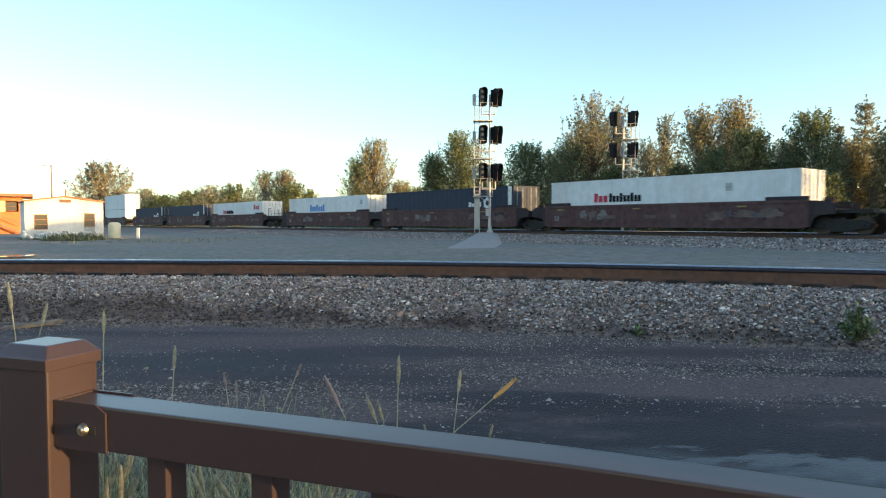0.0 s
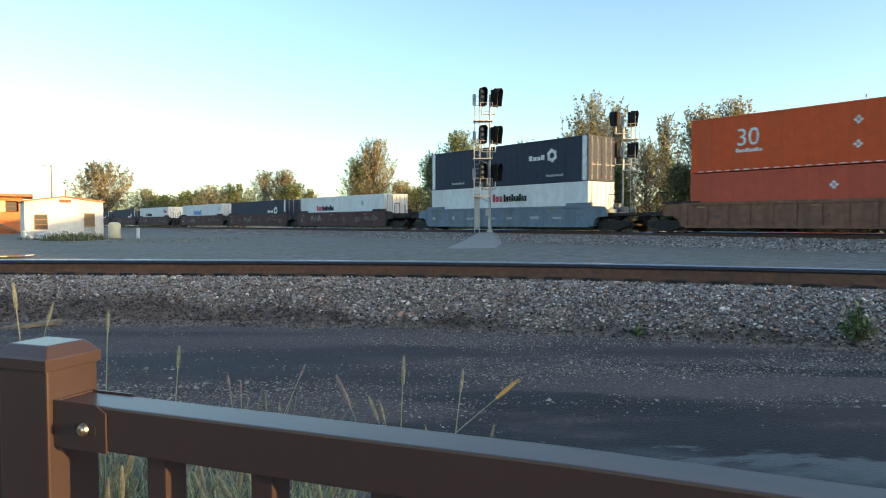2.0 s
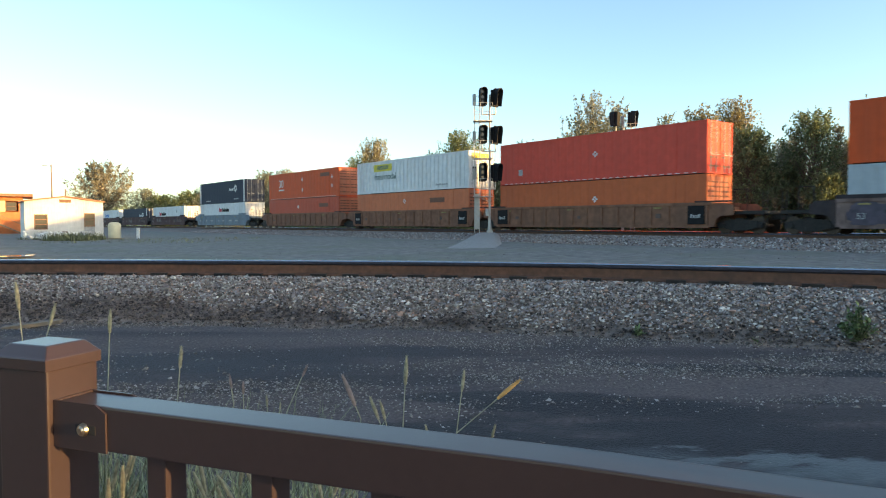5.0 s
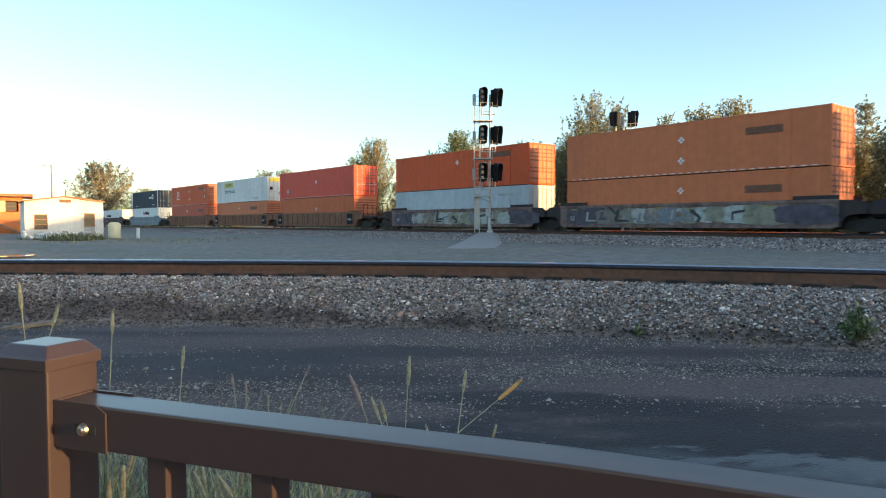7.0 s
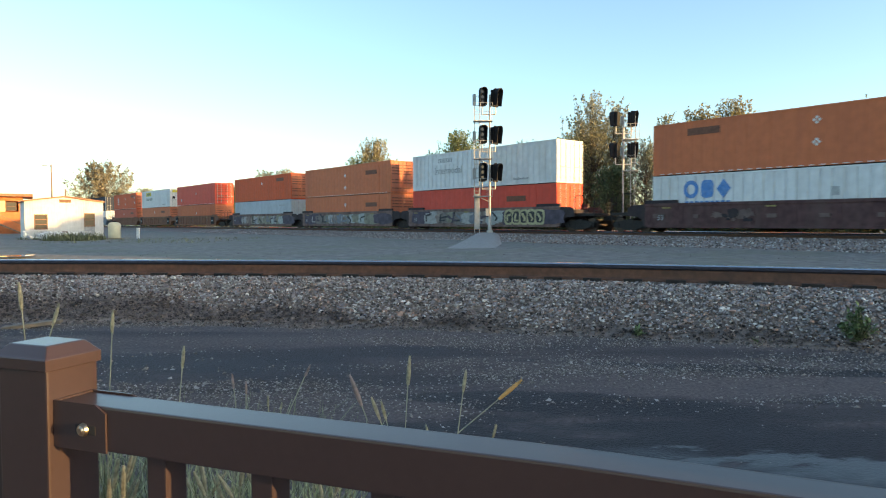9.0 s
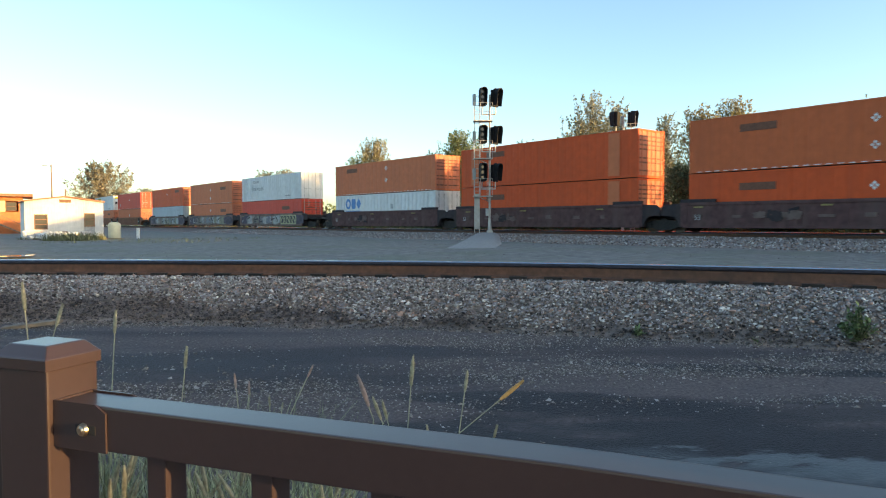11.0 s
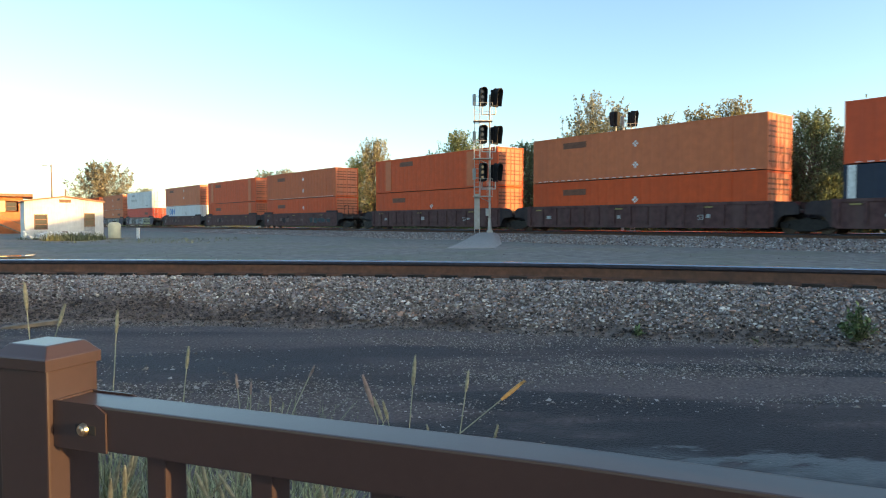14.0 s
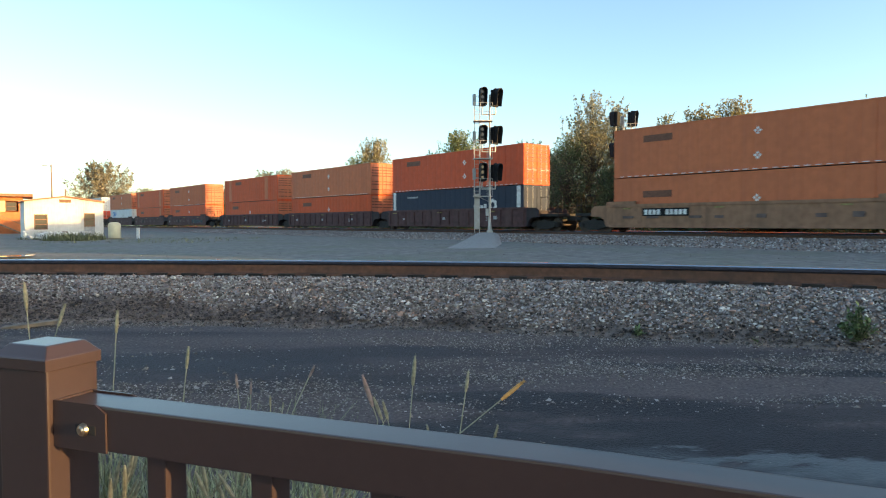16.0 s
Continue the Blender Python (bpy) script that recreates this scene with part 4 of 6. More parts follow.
M_SOOTY = mat("sooty small ballast", (0.118, 0.096, 0.092), 0.95, var=0.3, scale=30, island=0.7, spec=0.2)
M_BRIGHT = mat("pale limestone", (0.46, 0.42, 0.38), 0.9, var=0.2, scale=30, island=0.4, spec=0.25)
for (C, S), m_, lab in zip(PILE, (M_STONE, M_SOOTY, M_BRIGHT), ("crushed grey and brown ballast stones beside the rail", "dark sooty fine stones at the ballast foot", "pale limestone pieces among the ballast")):
    stones("ballast_stones", C, np.array(S), m_, lab, rng)
C, S = [], []
for i in range(2600):
    x = rng.uniform(-9.5, 6.5)
    o = rng.uniform(0.12, 1.0)
    C.append(tuple(near_pt(x, o, bed_z(o) + rng.uniform(-0.01, 0.02))))
    S.append(rng.uniform(0.02, 0.04))
stones("ballast_stones", C, np.array(S), M_STONE, "ballast stones between the rails of the near track", rng)

C, S = [], []
while len(C) < 34000:
    y = rng.uniform(2.0, 7.0)
    x = rng.uniform(-0.75 * y - 0.4, 0.75 * y + 0.4)
    far = near_y(x) - 1.7
    if y > far + 0.15:
        continue
    d = 0.42 + 1.15 * noise.noise((x * 0.25, y * 2.1, 4)) + 0.5 * noise.noise((x * 1.4, y * 2.8, 9)) + 0.35 * math.exp(-((far - y) / 0.35) ** 2)
    if y < 4.0 and x > 0.35 + 0.25 * noise.noise((x, y, 2)) and rng.random() < 0.8:
        continue
    if rng.random() > d * d * 1.5:
        continue
    z = road_point(x, (y + 6) / (near_y(x) - 1.75 + 6))[2]
    big = rng.random() < 0.03
    C.append((x, y, z + 0.001))
    S.append((rng.uniform(0.010, 0.019) if big else rng.uniform(0.003, 0.009)) * min(1.0, y / 4.2))
stones("gravel", C, np.array(S), M_CHIP, "small grey stone chips scattered on the road", rng, OCT_V, OCT_F)

C, S = [], []
for i in range(24000):
    o = rng.uniform(-6.3, -0.9)
    s = rng.uniform(-45, 42)
    p = Vector((0, TRACK_D, 0)) + AX * s + FAR * o
    C.append((p.x, p.y, fb_z(o) + 0.02))
    S.append(rng.uniform(0.035, 0.075))
stones("ballast_stones", C, np.array(S), M_STONE, "crushed stone shoulder in front of the train", rng, OCT_V, OCT_F)

C, S = [], []
while len(C) < 1200:
    y = 18 * (52 / 18) ** rng.random()
    x = rng.uniform(-0.72 * y, 0.70 * y)
    if (Vector((x, y - TRACK_D, 0))).dot(FAR) > -6.0 or noise.noise((x * 0.12, y * 0.12, 8)) < rng.uniform(-0.5, 0.3):
        continue
    C.append((x, y, ground_z(x, y) + 0.01))
    S.append(rng.uniform(0.010, 0.024))
stones("gravel", C, np.array(S), M_CHIP, "loose grey stone scattered over the yard dirt", rng, OCT_V, OCT_F)

# ties under the near rail, and iron plates that stand in for shaded gaps
ties = tagged(new("sleepers"), "row of dark creosoted timber sleepers in ballast", kind="structure")
bm = NB()
box(bm, -0.115, 0.115, -0.19, 2.05, -0.17, 0.0, 0.012)
tie_me = mesh_of(bm, "sleeper", M_TIE)
gap_plate_me = mesh_of(box(NB(), -0.10, 0.10, -0.115, 0.115, 0.005, 0.054, 0.003), "tie_plate", M_IRON)
x = -14.0
while x < 9.0:
    p = near_pt(x, 0, BASE - 0.03)
    q = near_pt(x, 1, BASE - 0.03)
    share("sleeper", tie_me, ties, Matrix.Translation(p) @ Matrix.Rotation(math.atan2(q.y - p.y, q.x - p.x) - math.pi / 2, 4, 'Z') @ pose(0, 0, 0, -3.9, 0, random.uniform(-1.5, 1.5)))
    share("tie_plate", gap_plate_me, ties, Matrix.Translation(p) @ Matrix.Rotation(math.atan2(q.y - p.y, q.x - p.x) - math.pi / 2, 4, 'Z'))
    x += 0.40 + random.uniform(-0.02, 0.02)

# ---- fence in the foreground ----
M_FENCE = mat("bronze powder-coated aluminium", (0.0385, 0.0262, 0.0282), 0.30, var=0.06, scale=60, bump=0.00008, bump_scale=500, stain=(0.042, 0.029, 0.031), stain_scale=9, stain_amt=0.5)
M_BOLT = mat("zinc bolt", (0.62, 0.50, 0.36), 0.28, 1.0, var=0.1, scale=60)
M_DARK = mat("black rubber washer", (0.012, 0.012, 0.012), 0.7, var=0.2, scale=40)
FENCE = pose(-0.7035, 1.2256, 0, 0, 0, -21.0)


def fence_post(m):
    ob = tagged(new("fence_post"), "square dark brown metal fence post with pyramid cap", "fence post", "fence")
    ob.matrix_basis = m
    part("post", box(NB(), -0.064, 0.052, -0.052, 0.052, -0.1, 0.853, 0.004), M_FENCE, ob)
    bm = NB()
    a, b, c = 0.0575, 0.0575, 0.036
    rings = [[bm.verts.new((sx * r - (0.0155 if sx < 0 else 0), sy * r, z)) for sx, sy in ((-1, -1), (1, -1), (1, 1), (-1, 1))] for r, z in ((a, 0.848), (b, 0.868), (0.054, 0.871), (c + 0.003, 0.888), (c, 0.889))]
    for r0, r1 in zip(rings, rings[1:]):
        for i in range(4):
            bm.faces.new((r0[i], r0[(i + 1) % 4], r1[(i + 1) % 4], r1[i]))
    bm.faces.new(rings[0][::-1])
    bm.faces.new(rings[-1])
    bmesh.ops.bevel(bm, geom=[e for e in bm.edges], offset=0.0012, segments=1, affect='EDGES')
    part("cap", bm, M_FENCE, ob, "bevelled bronze post cap")
    for s in (1, -1):
        bm = NB()
        prof = [(0.056, 0.7175), (0.170, 0.7175), (0.170, 0.784), (0.148, 0.7975), (0.056, 0.7975)]
        for y0, y1 in ((-0.0412, -0.0374), (0.0374, 0.0412)):
            v0 = [bm.verts.new((s * x, y0, z)) for x, z in prof]
            v1 = [bm.verts.new((s * x, y1, z)) for x, z in prof]
            bm.faces.new(v0)
            bm.faces.new(v1[::-1])
            for i in range(5):
                j = (i + 1) % 5
                bm.faces.new((v0[j], v0[i], v1[i], v1[j]))
        box(bm, *sorted((s * 0.0525, s * 0.0565)), -0.0412, 0.0412, 0.7175, 0.7975)
        bmesh.ops.recalc_face_normals(bm, faces=bm.faces)
        br = part("bracket", bm, M_FENCE, ob, "bronze rail bracket with bolt")
        bm = NB()
        tube(bm, (s * 0.122, -0.0412, 0.7535), (s * 0.122, -0.0472, 0.7535), 0.0115, 0.0095, n=18)
        tube(bm, (s * 0.122, -0.0472, 0.7535), (s * 0.122, -0.0502, 0.7535), 0.0075, 0.0045, n=18)
        bo = part("bolt", bm, M_BOLT, br, "shiny zinc bolt head", smooth=False)
        part("slot", box(NB(), s * 0.122 - 0.018, s * 0.122 + 0.026, -0.0419, -0.0405, 0.7455, 0.7615, 0.0005), M_DARK, br)
    return ob


fence_post(FENCE)
fence_post(FENCE @ pose(1.9, 0, 0))


def fence_panel(m):
    ob = tagged(new("fence"), "dark bronze metal fence panel with broad top rail and square balusters", "fence", "fence")
    ob.matrix_basis = m
    bm = NB()
    rings = [[bm.verts.new((x, y, z + dz)) for y, z in ((-0.037, 0.7195), (0.037, 0.7195), (0.037, 0.7945), (-0.037, 0.7945))] for x, dz in ((0.060, 0.0), (0.93, 0.0), (1.84, -0.0175))]
    for r0, r1 in zip(rings, rings[1:]):
        for i in range(4):
            bm.faces.new((r0[i], r1[i], r1[(i + 1) % 4], r0[(i + 1) % 4]))
    bm.faces.new(rings[0])
    bm.faces.new(rings[-1][::-1])
    bmesh.ops.recalc_face_normals(bm, faces=bm.faces)
    bmesh.ops.bevel(bm, geom=[e for e in bm.edges if abs(e.verts[0].co.x - e.verts[1].co.x) > 0.1], offset=0.004, segments=2, profile=0.7, affect='EDGES')
    part("top_rail", bm, M_FENCE, ob)
    part("bottom_rail", box(NB(), 0.055, 1.845, -0.027, 0.027, 0.06, 0.11, 0.004), M_FENCE, ob)
    bal = mesh_of(box(NB(), -0.0195, 0.0195, -0.024, 0.024, 0.105, 0.721, 0.003), "baluster", M_FENCE)
    for i in range(9):
        share("baluster", bal, ob, pose(0.260 + i * 0.205 if i < 8 else 1.79, 0, 0))
    return ob


pan = fence_panel(FENCE)
copy_thing(pan, FENCE @ pose(-1.9, 0, 0))

# ---- grass behind the fence ----
M_BLADE = mat("dry green grass", (0.25, 0.27, 0.155), 0.7, var=0.3, scale=12, island=0.5)
M_STALK = mat("dry grass stalk", (0.30, 0.29, 0.20), 0.7, var=0.2, scale=15)
M_HEAD = mat("pale seed head", (0.30, 0.27, 0.18), 0.8, var=0.35, scale=80)
# The golden tone is sunlight put into one seed head's colour.
M_SUNLIT_HEAD = mat("sunlit-coloured seed head", (0.60, 0.33, 0.11), 0.8, var=0.3, scale=80)
M_PURPLE = mat("purplish seed head", (0.26, 0.19, 0.17), 0.8, var=0.3, scale=80)


def grass_patch(name, n, xr, yr, hr, label, material, seed, base=0.0, w=0.004):
    r = np.random.default_rng(seed)
    verts, faces = [], []
    for i in range(n):
        p = Vector((r.uniform(*xr), r.uniform(*yr), base - 0.02))
        h, lean, a = r.uniform(*hr), r.uniform(0.1, 0.75), r.uniform(0, 6.283)
        d = Vector((math.cos(a), math.sin(a), 0))
        side = Vector((-d.y, d.x, 0)) * w * r.uniform(0.6, 1.5)
        k0 = len(verts)
        for k in range(5):
            t = k / 4
            c = p + Vector((0, 0, h * (t - 0.25 * lean * t * t))) + d * (lean * h * t * t)
            ww = side * (1 - 0.9 * t)
            verts += [c - ww, c + ww]
        for k in range(4):
            q = k0 + 2 * k
            faces.append((q, q + 1, q + 3, q + 2))
    ob = new(name, from_arrays(name, verts, faces, material))
    return tagged(ob, label, kind="stuff")


grass_patch("grass", 3600, (-2.3, -0.30), (1.45, 2.3), (0.28, 0.60), "tangled dry green grass growing behind the fence", M_BLADE, 11)
grass_patch("grass", 350, (-0.4, 0.3), (1.4, 1.9), (0.2, 0.40), "short dry grass at the foot of the fence", M_BLADE, 12)


def sight_point(x, y, depth):
    """A place at that depth from the eye, by its direction."""
    c = math.tan(radians(65.56) / 2) / 784
    v = STAND.to_3x3() @ Vector(((x - 784) * c, -(y - 441) * c, -1))
    return Vector((0, 0, EYE_Z)) + v * (depth / v.y)


def seed_stalk(top, low, depth, head_len, head_mat, label, base_shift=0.25, thick=0.0016):
    """A grass stem that bends to its seed head; its origin is its root."""
    a, b = sight_point(*top, depth), sight_point(*low, depth)
    root = Vector((b.x + (b.x - a.x) * base_shift, b.y - 0.02, 0.0))
    ob = tagged(new("grass_stalk"), label, "grass stalk", "seed-bearing grass stalks")
    ob.matrix_basis = Matrix.Translation(root)
    pts = []
    for k in range(13):
        t = k / 12
        if t < 0.5:
            u = t / 0.5
            p = root.lerp(b, u) + Vector(((b.x - root.x) * 0.15 * math.sin(math.pi * u), 0, 0))
        else:
            p = b.lerp(a, (t - 0.5) / 0.5)
        pts.append(p - root)
    bm = NB()
    for p, q in zip(pts, pts[1:]):
        tube(bm, p, q, thick, thick * 0.9, n=5, caps=False)
    part("stem", bm, M_STALK, ob)
    if head_len:
        bm = NB()
        d = (pts[-1] - pts[-2]).normalized()
        tip, foot = pts[-1], pts[-1] - d * head_len
        r = random.Random(int(top[0]))
        n = 9
        rad = head_len * 0.055 + 0.0016
        for k in range(n):
            t0, t1 = k / n, (k + 1) / n
            f = lambda t: rad * (0.35 + 0.65 * math.sin(math.pi * min(1, 0.12 + t * 0.86))) 
            tube(bm, foot.lerp(tip, t0), foot.lerp(tip, t1), f(t0), f(t1), n=7, caps=(k in (0, n - 1)))
        u = d.orthogonal().normalized()
        for k in range(70):
            t, an = r.random(), r.uniform(0, 6.283)
            c = foot.lerp(tip, t)
            side = (Matrix.Rotation(an, 3, d) @ u)
            e = c + side * rad * r.uniform(1.3, 2.1) + d * head_len * 0.10
            w = d.cross(side) * 0.0005
            c2 = c + side * rad * 0.6
            bm.faces.new([bm.verts.new(c2 - w), bm.verts.new(c2 + w), bm.verts.new(e)])
        part("seed_head", bm, head_mat, ob)
    return ob


SWAYING = []


def sow(top, low, dep, hl, hm, amount):
    lab = {"sunlit-coloured seed head": "foxtail seed head coloured golden as if sunlit, on a leaning dry stalk", "purplish seed head": "purplish foxtail seed head on a thin stalk"}.get(hm.name, "pale foxtail seed head on a thin upright stalk")
    SWAYING.append((seed_stalk(top, low, dep, hl, hm, lab), dep, amount / sight_point(*top, dep).z))


sow((706, 630), (703, 752), 1.75, 0.075, M_HEAD, 1.2)
sow((815, 655), (803, 765), 1.72, 0.055, M_HEAD, 0.6)
sow((914, 670), (803, 766), 1.7, 0.075, M_SUNLIT_HEAD, 0.6)
sow((533, 644), (498, 730), 1.8, 0.035, M_PURPLE, 1.0)
sow((574, 665), (612, 742), 1.7, 0.085, M_PURPLE, 2.8)
sow((649, 703), (668, 750), 1.7, 0.06, M_HEAD, 0.5)
sow((668, 710), (680, 752), 1.72, 0.05, M_HEAD, 0.4)
sow((396, 662), (405, 718), 1.85, 0.04, M_PURPLE, 0.9)
sow((418, 675), (420, 722), 1.85, 0.035, M_PURPLE, 1.1)
sow((466, 700), (468, 728), 1.85, 0.03, M_HEAD, 0.5)
sow((310, 612), (305, 708), 1.8, 0.06, M_HEAD, 1.0)
sow((184, 548), (182, 697), 1.75, 0.06, M_HEAD, 1.0)
sow((84, 536), (68, 600), 1.75, 0.06, M_HEAD, 1.3)
sow((14, 500), (28, 600), 1.7, 0.07, M_HEAD, 1.2)
sow((872, 752), (866, 775), 1.7, 0.04, M_HEAD, 0.4)
sow((751, 752), (753, 764), 1.7, 0.03, M_HEAD, 0.2)
sow((492, 712), (490, 735), 1.85, 0.02, M_HEAD, 0.4)
sow((600, 836), (580, 900), 1.55, 0.06, M_HEAD, 0.3)
sow((230, 800), (205, 900), 1.6, 0.07, M_HEAD, 0.3)
sow((380, 840), (420, 900), 1.6, 0.07, M_HEAD, 0.3)
sow((205, 812), (190, 900), 1.65, 0.08, M_HEAD, 0.3)
sow((395, 835), (350, 905), 1.65, 0.06, M_HEAD, 0.3)
sow((560, 850), (570, 905), 1.6, 0.06, M_HEAD, 0.3)
_r = random.Random(8)
for _ in range(16):
    _x, _y = _r.uniform(170, 460), _r.uniform(795, 850)
    sow((_x, _y), (_x + _r.uniform(-45, 45), _y + 70), _r.uniform(1.5, 1.8), _r.uniform(0.05, 0.085), M_HEAD, 0.3)
SWAY = ((0.0, 0), (1.5, 7), (3.5, 8), (5.2, 12), (7.0, 16), (9.0, 16), (11.0, 21), (12.5, 25), (14.5, 24), (16.0, 24))

def sway_motion():
    for ob, dep, amount in SWAYING:
        root = ob.matrix_basis.translation.copy()
        rows = []
        for t, dx in SWAY:
            ang = math.degrees(dx * amount * dep / 1217)
            rows.append((t, Matrix.Translation(root) @ pose(0, 0, 0, 0, ang, 0)))
        walk(ob, rows)


# ---- signal masts ----
M_GALV = mat("galvanised steel", (0.43, 0.42, 0.40), 0.5, 0.25, var=0.15, scale=8, stain=(0.30, 0.24, 0.18), stain_scale=4, stain_amt=0.5)
M_HOOD = mat("black signal enamel", (0.016, 0.016, 0.018), 0.6, var=0.25, scale=8, spec=0.15)
M_ROOFD = mat("dark roof felt", (0.06, 0.06, 0.06), 0.9, var=0.2, scale=4)
M_LENS = mat("dark signal glass", (0.03, 0.012, 0.01), 0.1, var=0.1, scale=8)


def signal_head(parent, x, y, z, face, w=0.62, h=1.28):
    """A tall black target plate with rounded top and three hooded lamps, facing along the given heading."""
    head = None
    bm = NB()
    n = 10
    out = [(-w / 2, -h / 2 + 0.06), (-w / 2 + 0.08, -h / 2), (w / 2 - 0.08, -h / 2), (w / 2, -h / 2 + 0.06)]
    out += [(w / 2 * math.cos(a), h / 2 - w / 2 + w / 2 * math.sin(a)) for a in [math.pi * k / n for k in range(n + 1)]]
    a = [bm.verts.new((0.0, p, q)) for p, q in out]
    b = [bm.verts.new((0.05, p, q)) for p, q in out]
    bm.faces.new(a[::-1])
    bm.faces.new(b)
    for i in range(len(out)):
        j = (i + 1) % len(out)
        bm.faces.new((a[i], a[j], b[j], b[i]))
    head = part("signal_head", bm, M_HOOD, parent, "black signal head with hooded lamps", at=pose(x, y, z, 0, 0, face))
    part("lamp_case", box(NB(), -0.28, 0.0, -w * 0.30, w * 0.30, -h * 0.45, h * 0.42, 0.05), M_HOOD, head)
    bm = NB()
    inner, outer = [], []
    for p, q in out:
        inner.append((0.045, p * 0.86, q * 0.93))
        outer.append((0.30 + 0.17 * (q / h + 0.5), p * 1.0, q * 0.98 - 0.02))
    shell = []
    for k in (1.0, 0.94):
        shell.append([[bm.verts.new((u, v * k, w_ * k)) for u, v, w_ in ring] for ring in (inner, outer)])
    n2 = len(out)
    for i in range(3, n2 - 1 + 1):
        j = (i + 1) % n2
        bm.faces.new((shell[0][0][i], shell[0][0][j], shell[0][1][j], shell[0][1][i]))
        bm.faces.new((shell[1][0][j], shell[1][0][i], shell[1][1][i], shell[1][1][j]))
        bm.faces.new((shell[0][1][i], shell[0][1][j], shell[1][1][j], shell[1][1][i]))
    part("visor", bm, M_HOOD, head, "deep black visor")
    for k in (-0.36, 0.0, 0.36):
        part("lens", tube(NB(), (0.05, 0, k), (0.07, 0, k), 0.11, n=14), M_LENS, head)
    return head


def signal_mast(m, tiers, top, label, base_z, pole_x, ladder_x, guard, heads):
    """A pole with a ladder, service platforms and paired heads (x, y, heading, width). Local x runs to the right, y away."""
    ob = tagged(new("signal_mast"), label, "railway signal", "signal masts")
    ob.matrix_basis = m
    bm = NB()
    tube(bm, (pole_x, 0, base_z), (pole_x, 0, base_z + 0.9), 0.15, 0.09, n=12)
    tube(bm, (pole_x, 0, base_z + 0.9), (pole_x, 0, top), 0.082, 0.068, n=12)
    box(bm, pole_x - 0.20, pole_x + 0.20, -0.20, 0.20, base_z - 0.15, base_z + 0.06, 0.02)
    part("pole", bm, M_GALV, ob)
    l0, l1 = ladder_x
    for x in (l0, l1):
        part("ladder_rail", box(NB(), x - 0.022, x + 0.022, -0.03, 0.03, base_z - 0.1, top + 0.05), M_GALV, ob)
    rung = mesh_of(tube(NB(), (l0, 0, 0), (l1, 0, 0), 0.014, n=6), "rung", M_GALV)
    z = base_z + 0.3
    while z < top:
        share("rung", rung, ob, pose(0, 0, z))
        z += 0.305
    if guard:
        part("ladder_guard", box(NB(), l0, l1, -0.10, -0.07, base_z + 0.15, base_z + 2.55), M_GALV, ob, "grey sheet ladder guard")
    part("relay_box", box(NB(), pole_x - 0.28, pole_x - 0.09, -0.16, 0.02, base_z + 1.05, base_z + 1.55, 0.015), M_GALV, ob, "small grey relay box")
    p0, p1 = min(l0, pole_x) - 0.10, max(l1, pole_x) + 0.14
    for zt in tiers:
        pl = part("platform", box(NB(), p0, p1, -0.75, 0.1, zt - 1.66, zt - 1.61), M_GALV, ob, "grated service platform")
        b2 = NB()
        tube(b2, (pole_x, 0, zt - 2.0), ((l0 + l1) / 2, -0.5, zt - 1.65), 0.022, n=6)
        part("brace", b2, M_GALV, pl)
        for f in (0.0, 0.36, 0.72, 1.0):
            hx = p0 + 0.02 + (p1 - p0 - 0.04) * f
            part("railing_post", tube(NB(), (hx, -0.72, zt - 1.62), (hx, -0.72, zt - 0.45), 0.012, n=6), M_GALV, pl)
        for dz in (0.45, 1.05):
            part("railing", tube(NB(), (p0, -0.72, zt - dz), (p1, -0.72, zt - dz), 0.012, n=6), M_GALV, pl)
        for hx, hy, face, w in heads:
            bm = NB()
            tube(bm, (pole_x, 0, zt - 1.12), (hx, 0, zt - 1.12), 0.04, n=8)
            tube(bm, (hx, 0, zt - 1.15), (hx, hy, zt - 0.5), 0.04, n=8)
            part("arm", bm, M_GALV, ob)
            signal_head(ob, hx, hy, zt, face, w)
        part("back_case", box(NB(), p0 - 0.02, p0 + 0.20, 0.25, 0.5, zt - 0.45, zt + 0.30, 0.03), M_GALV, ob)
    return ob


signal_mast(pose(2.75, 47.0, 0), (9.55, 7.03, 4.50), 9.75, "galvanised railway signal mast with ladder, platforms and black heads", 0.5,
            0.44, (-0.59, -0.26), True, [(0.82, 0.0, -38, 0.62), (-0.09, -0.30, -74, 0.50)])
signal_mast(pose(13.70, 54.0, 0), (9.14, 6.72), 9.35, "galvanised signal mast behind the main line tracks", 0.3,
            0.40, (1.0, 1.33), False, [(1.02, -0.1, -40, 0.62), (-0.20, 0.0, 128, 0.54)])

# made-up block out of view on the sun's side, shades road and ballast
M_BLOCKER = mat("brown brick", (0.20, 0.12, 0.085), 0.9, var=0.2, scale=5, bump=0.005, bump_scale=14)
blocker = tagged(new("freight_house"), "plain brick block added out of view to keep sun off the road and ballast", "building")
ax = Vector((math.cos(SUN_AZ), math.sin(SUN_AZ), 0))
ac = Vector((-ax.y, ax.x, 0))
mid = ax * 38 + ac * 7.0
blocker.matrix_basis = Matrix.Translation(mid) @ Matrix.Rotation(SUN_AZ + math.pi / 2, 4, 'Z')
for y in (-2.0, 1.7):
    part("long_wall", box(NB(), -6.02, 6.02, y, y + 0.3, -0.1, 5.4), M_BLOCKER, blocker)
for x in (-6.02, 5.72):
    part("end_wall", box(NB(), x, x + 0.3, -1.7, 1.7, -0.1, 5.4), M_BLOCKER, blocker)
part("roof", box(NB(), -6.05, 6.05, -2.3, 2.3, 5.4, 5.65, 0.03), M_ROOFD, blocker, "flat dark roof")

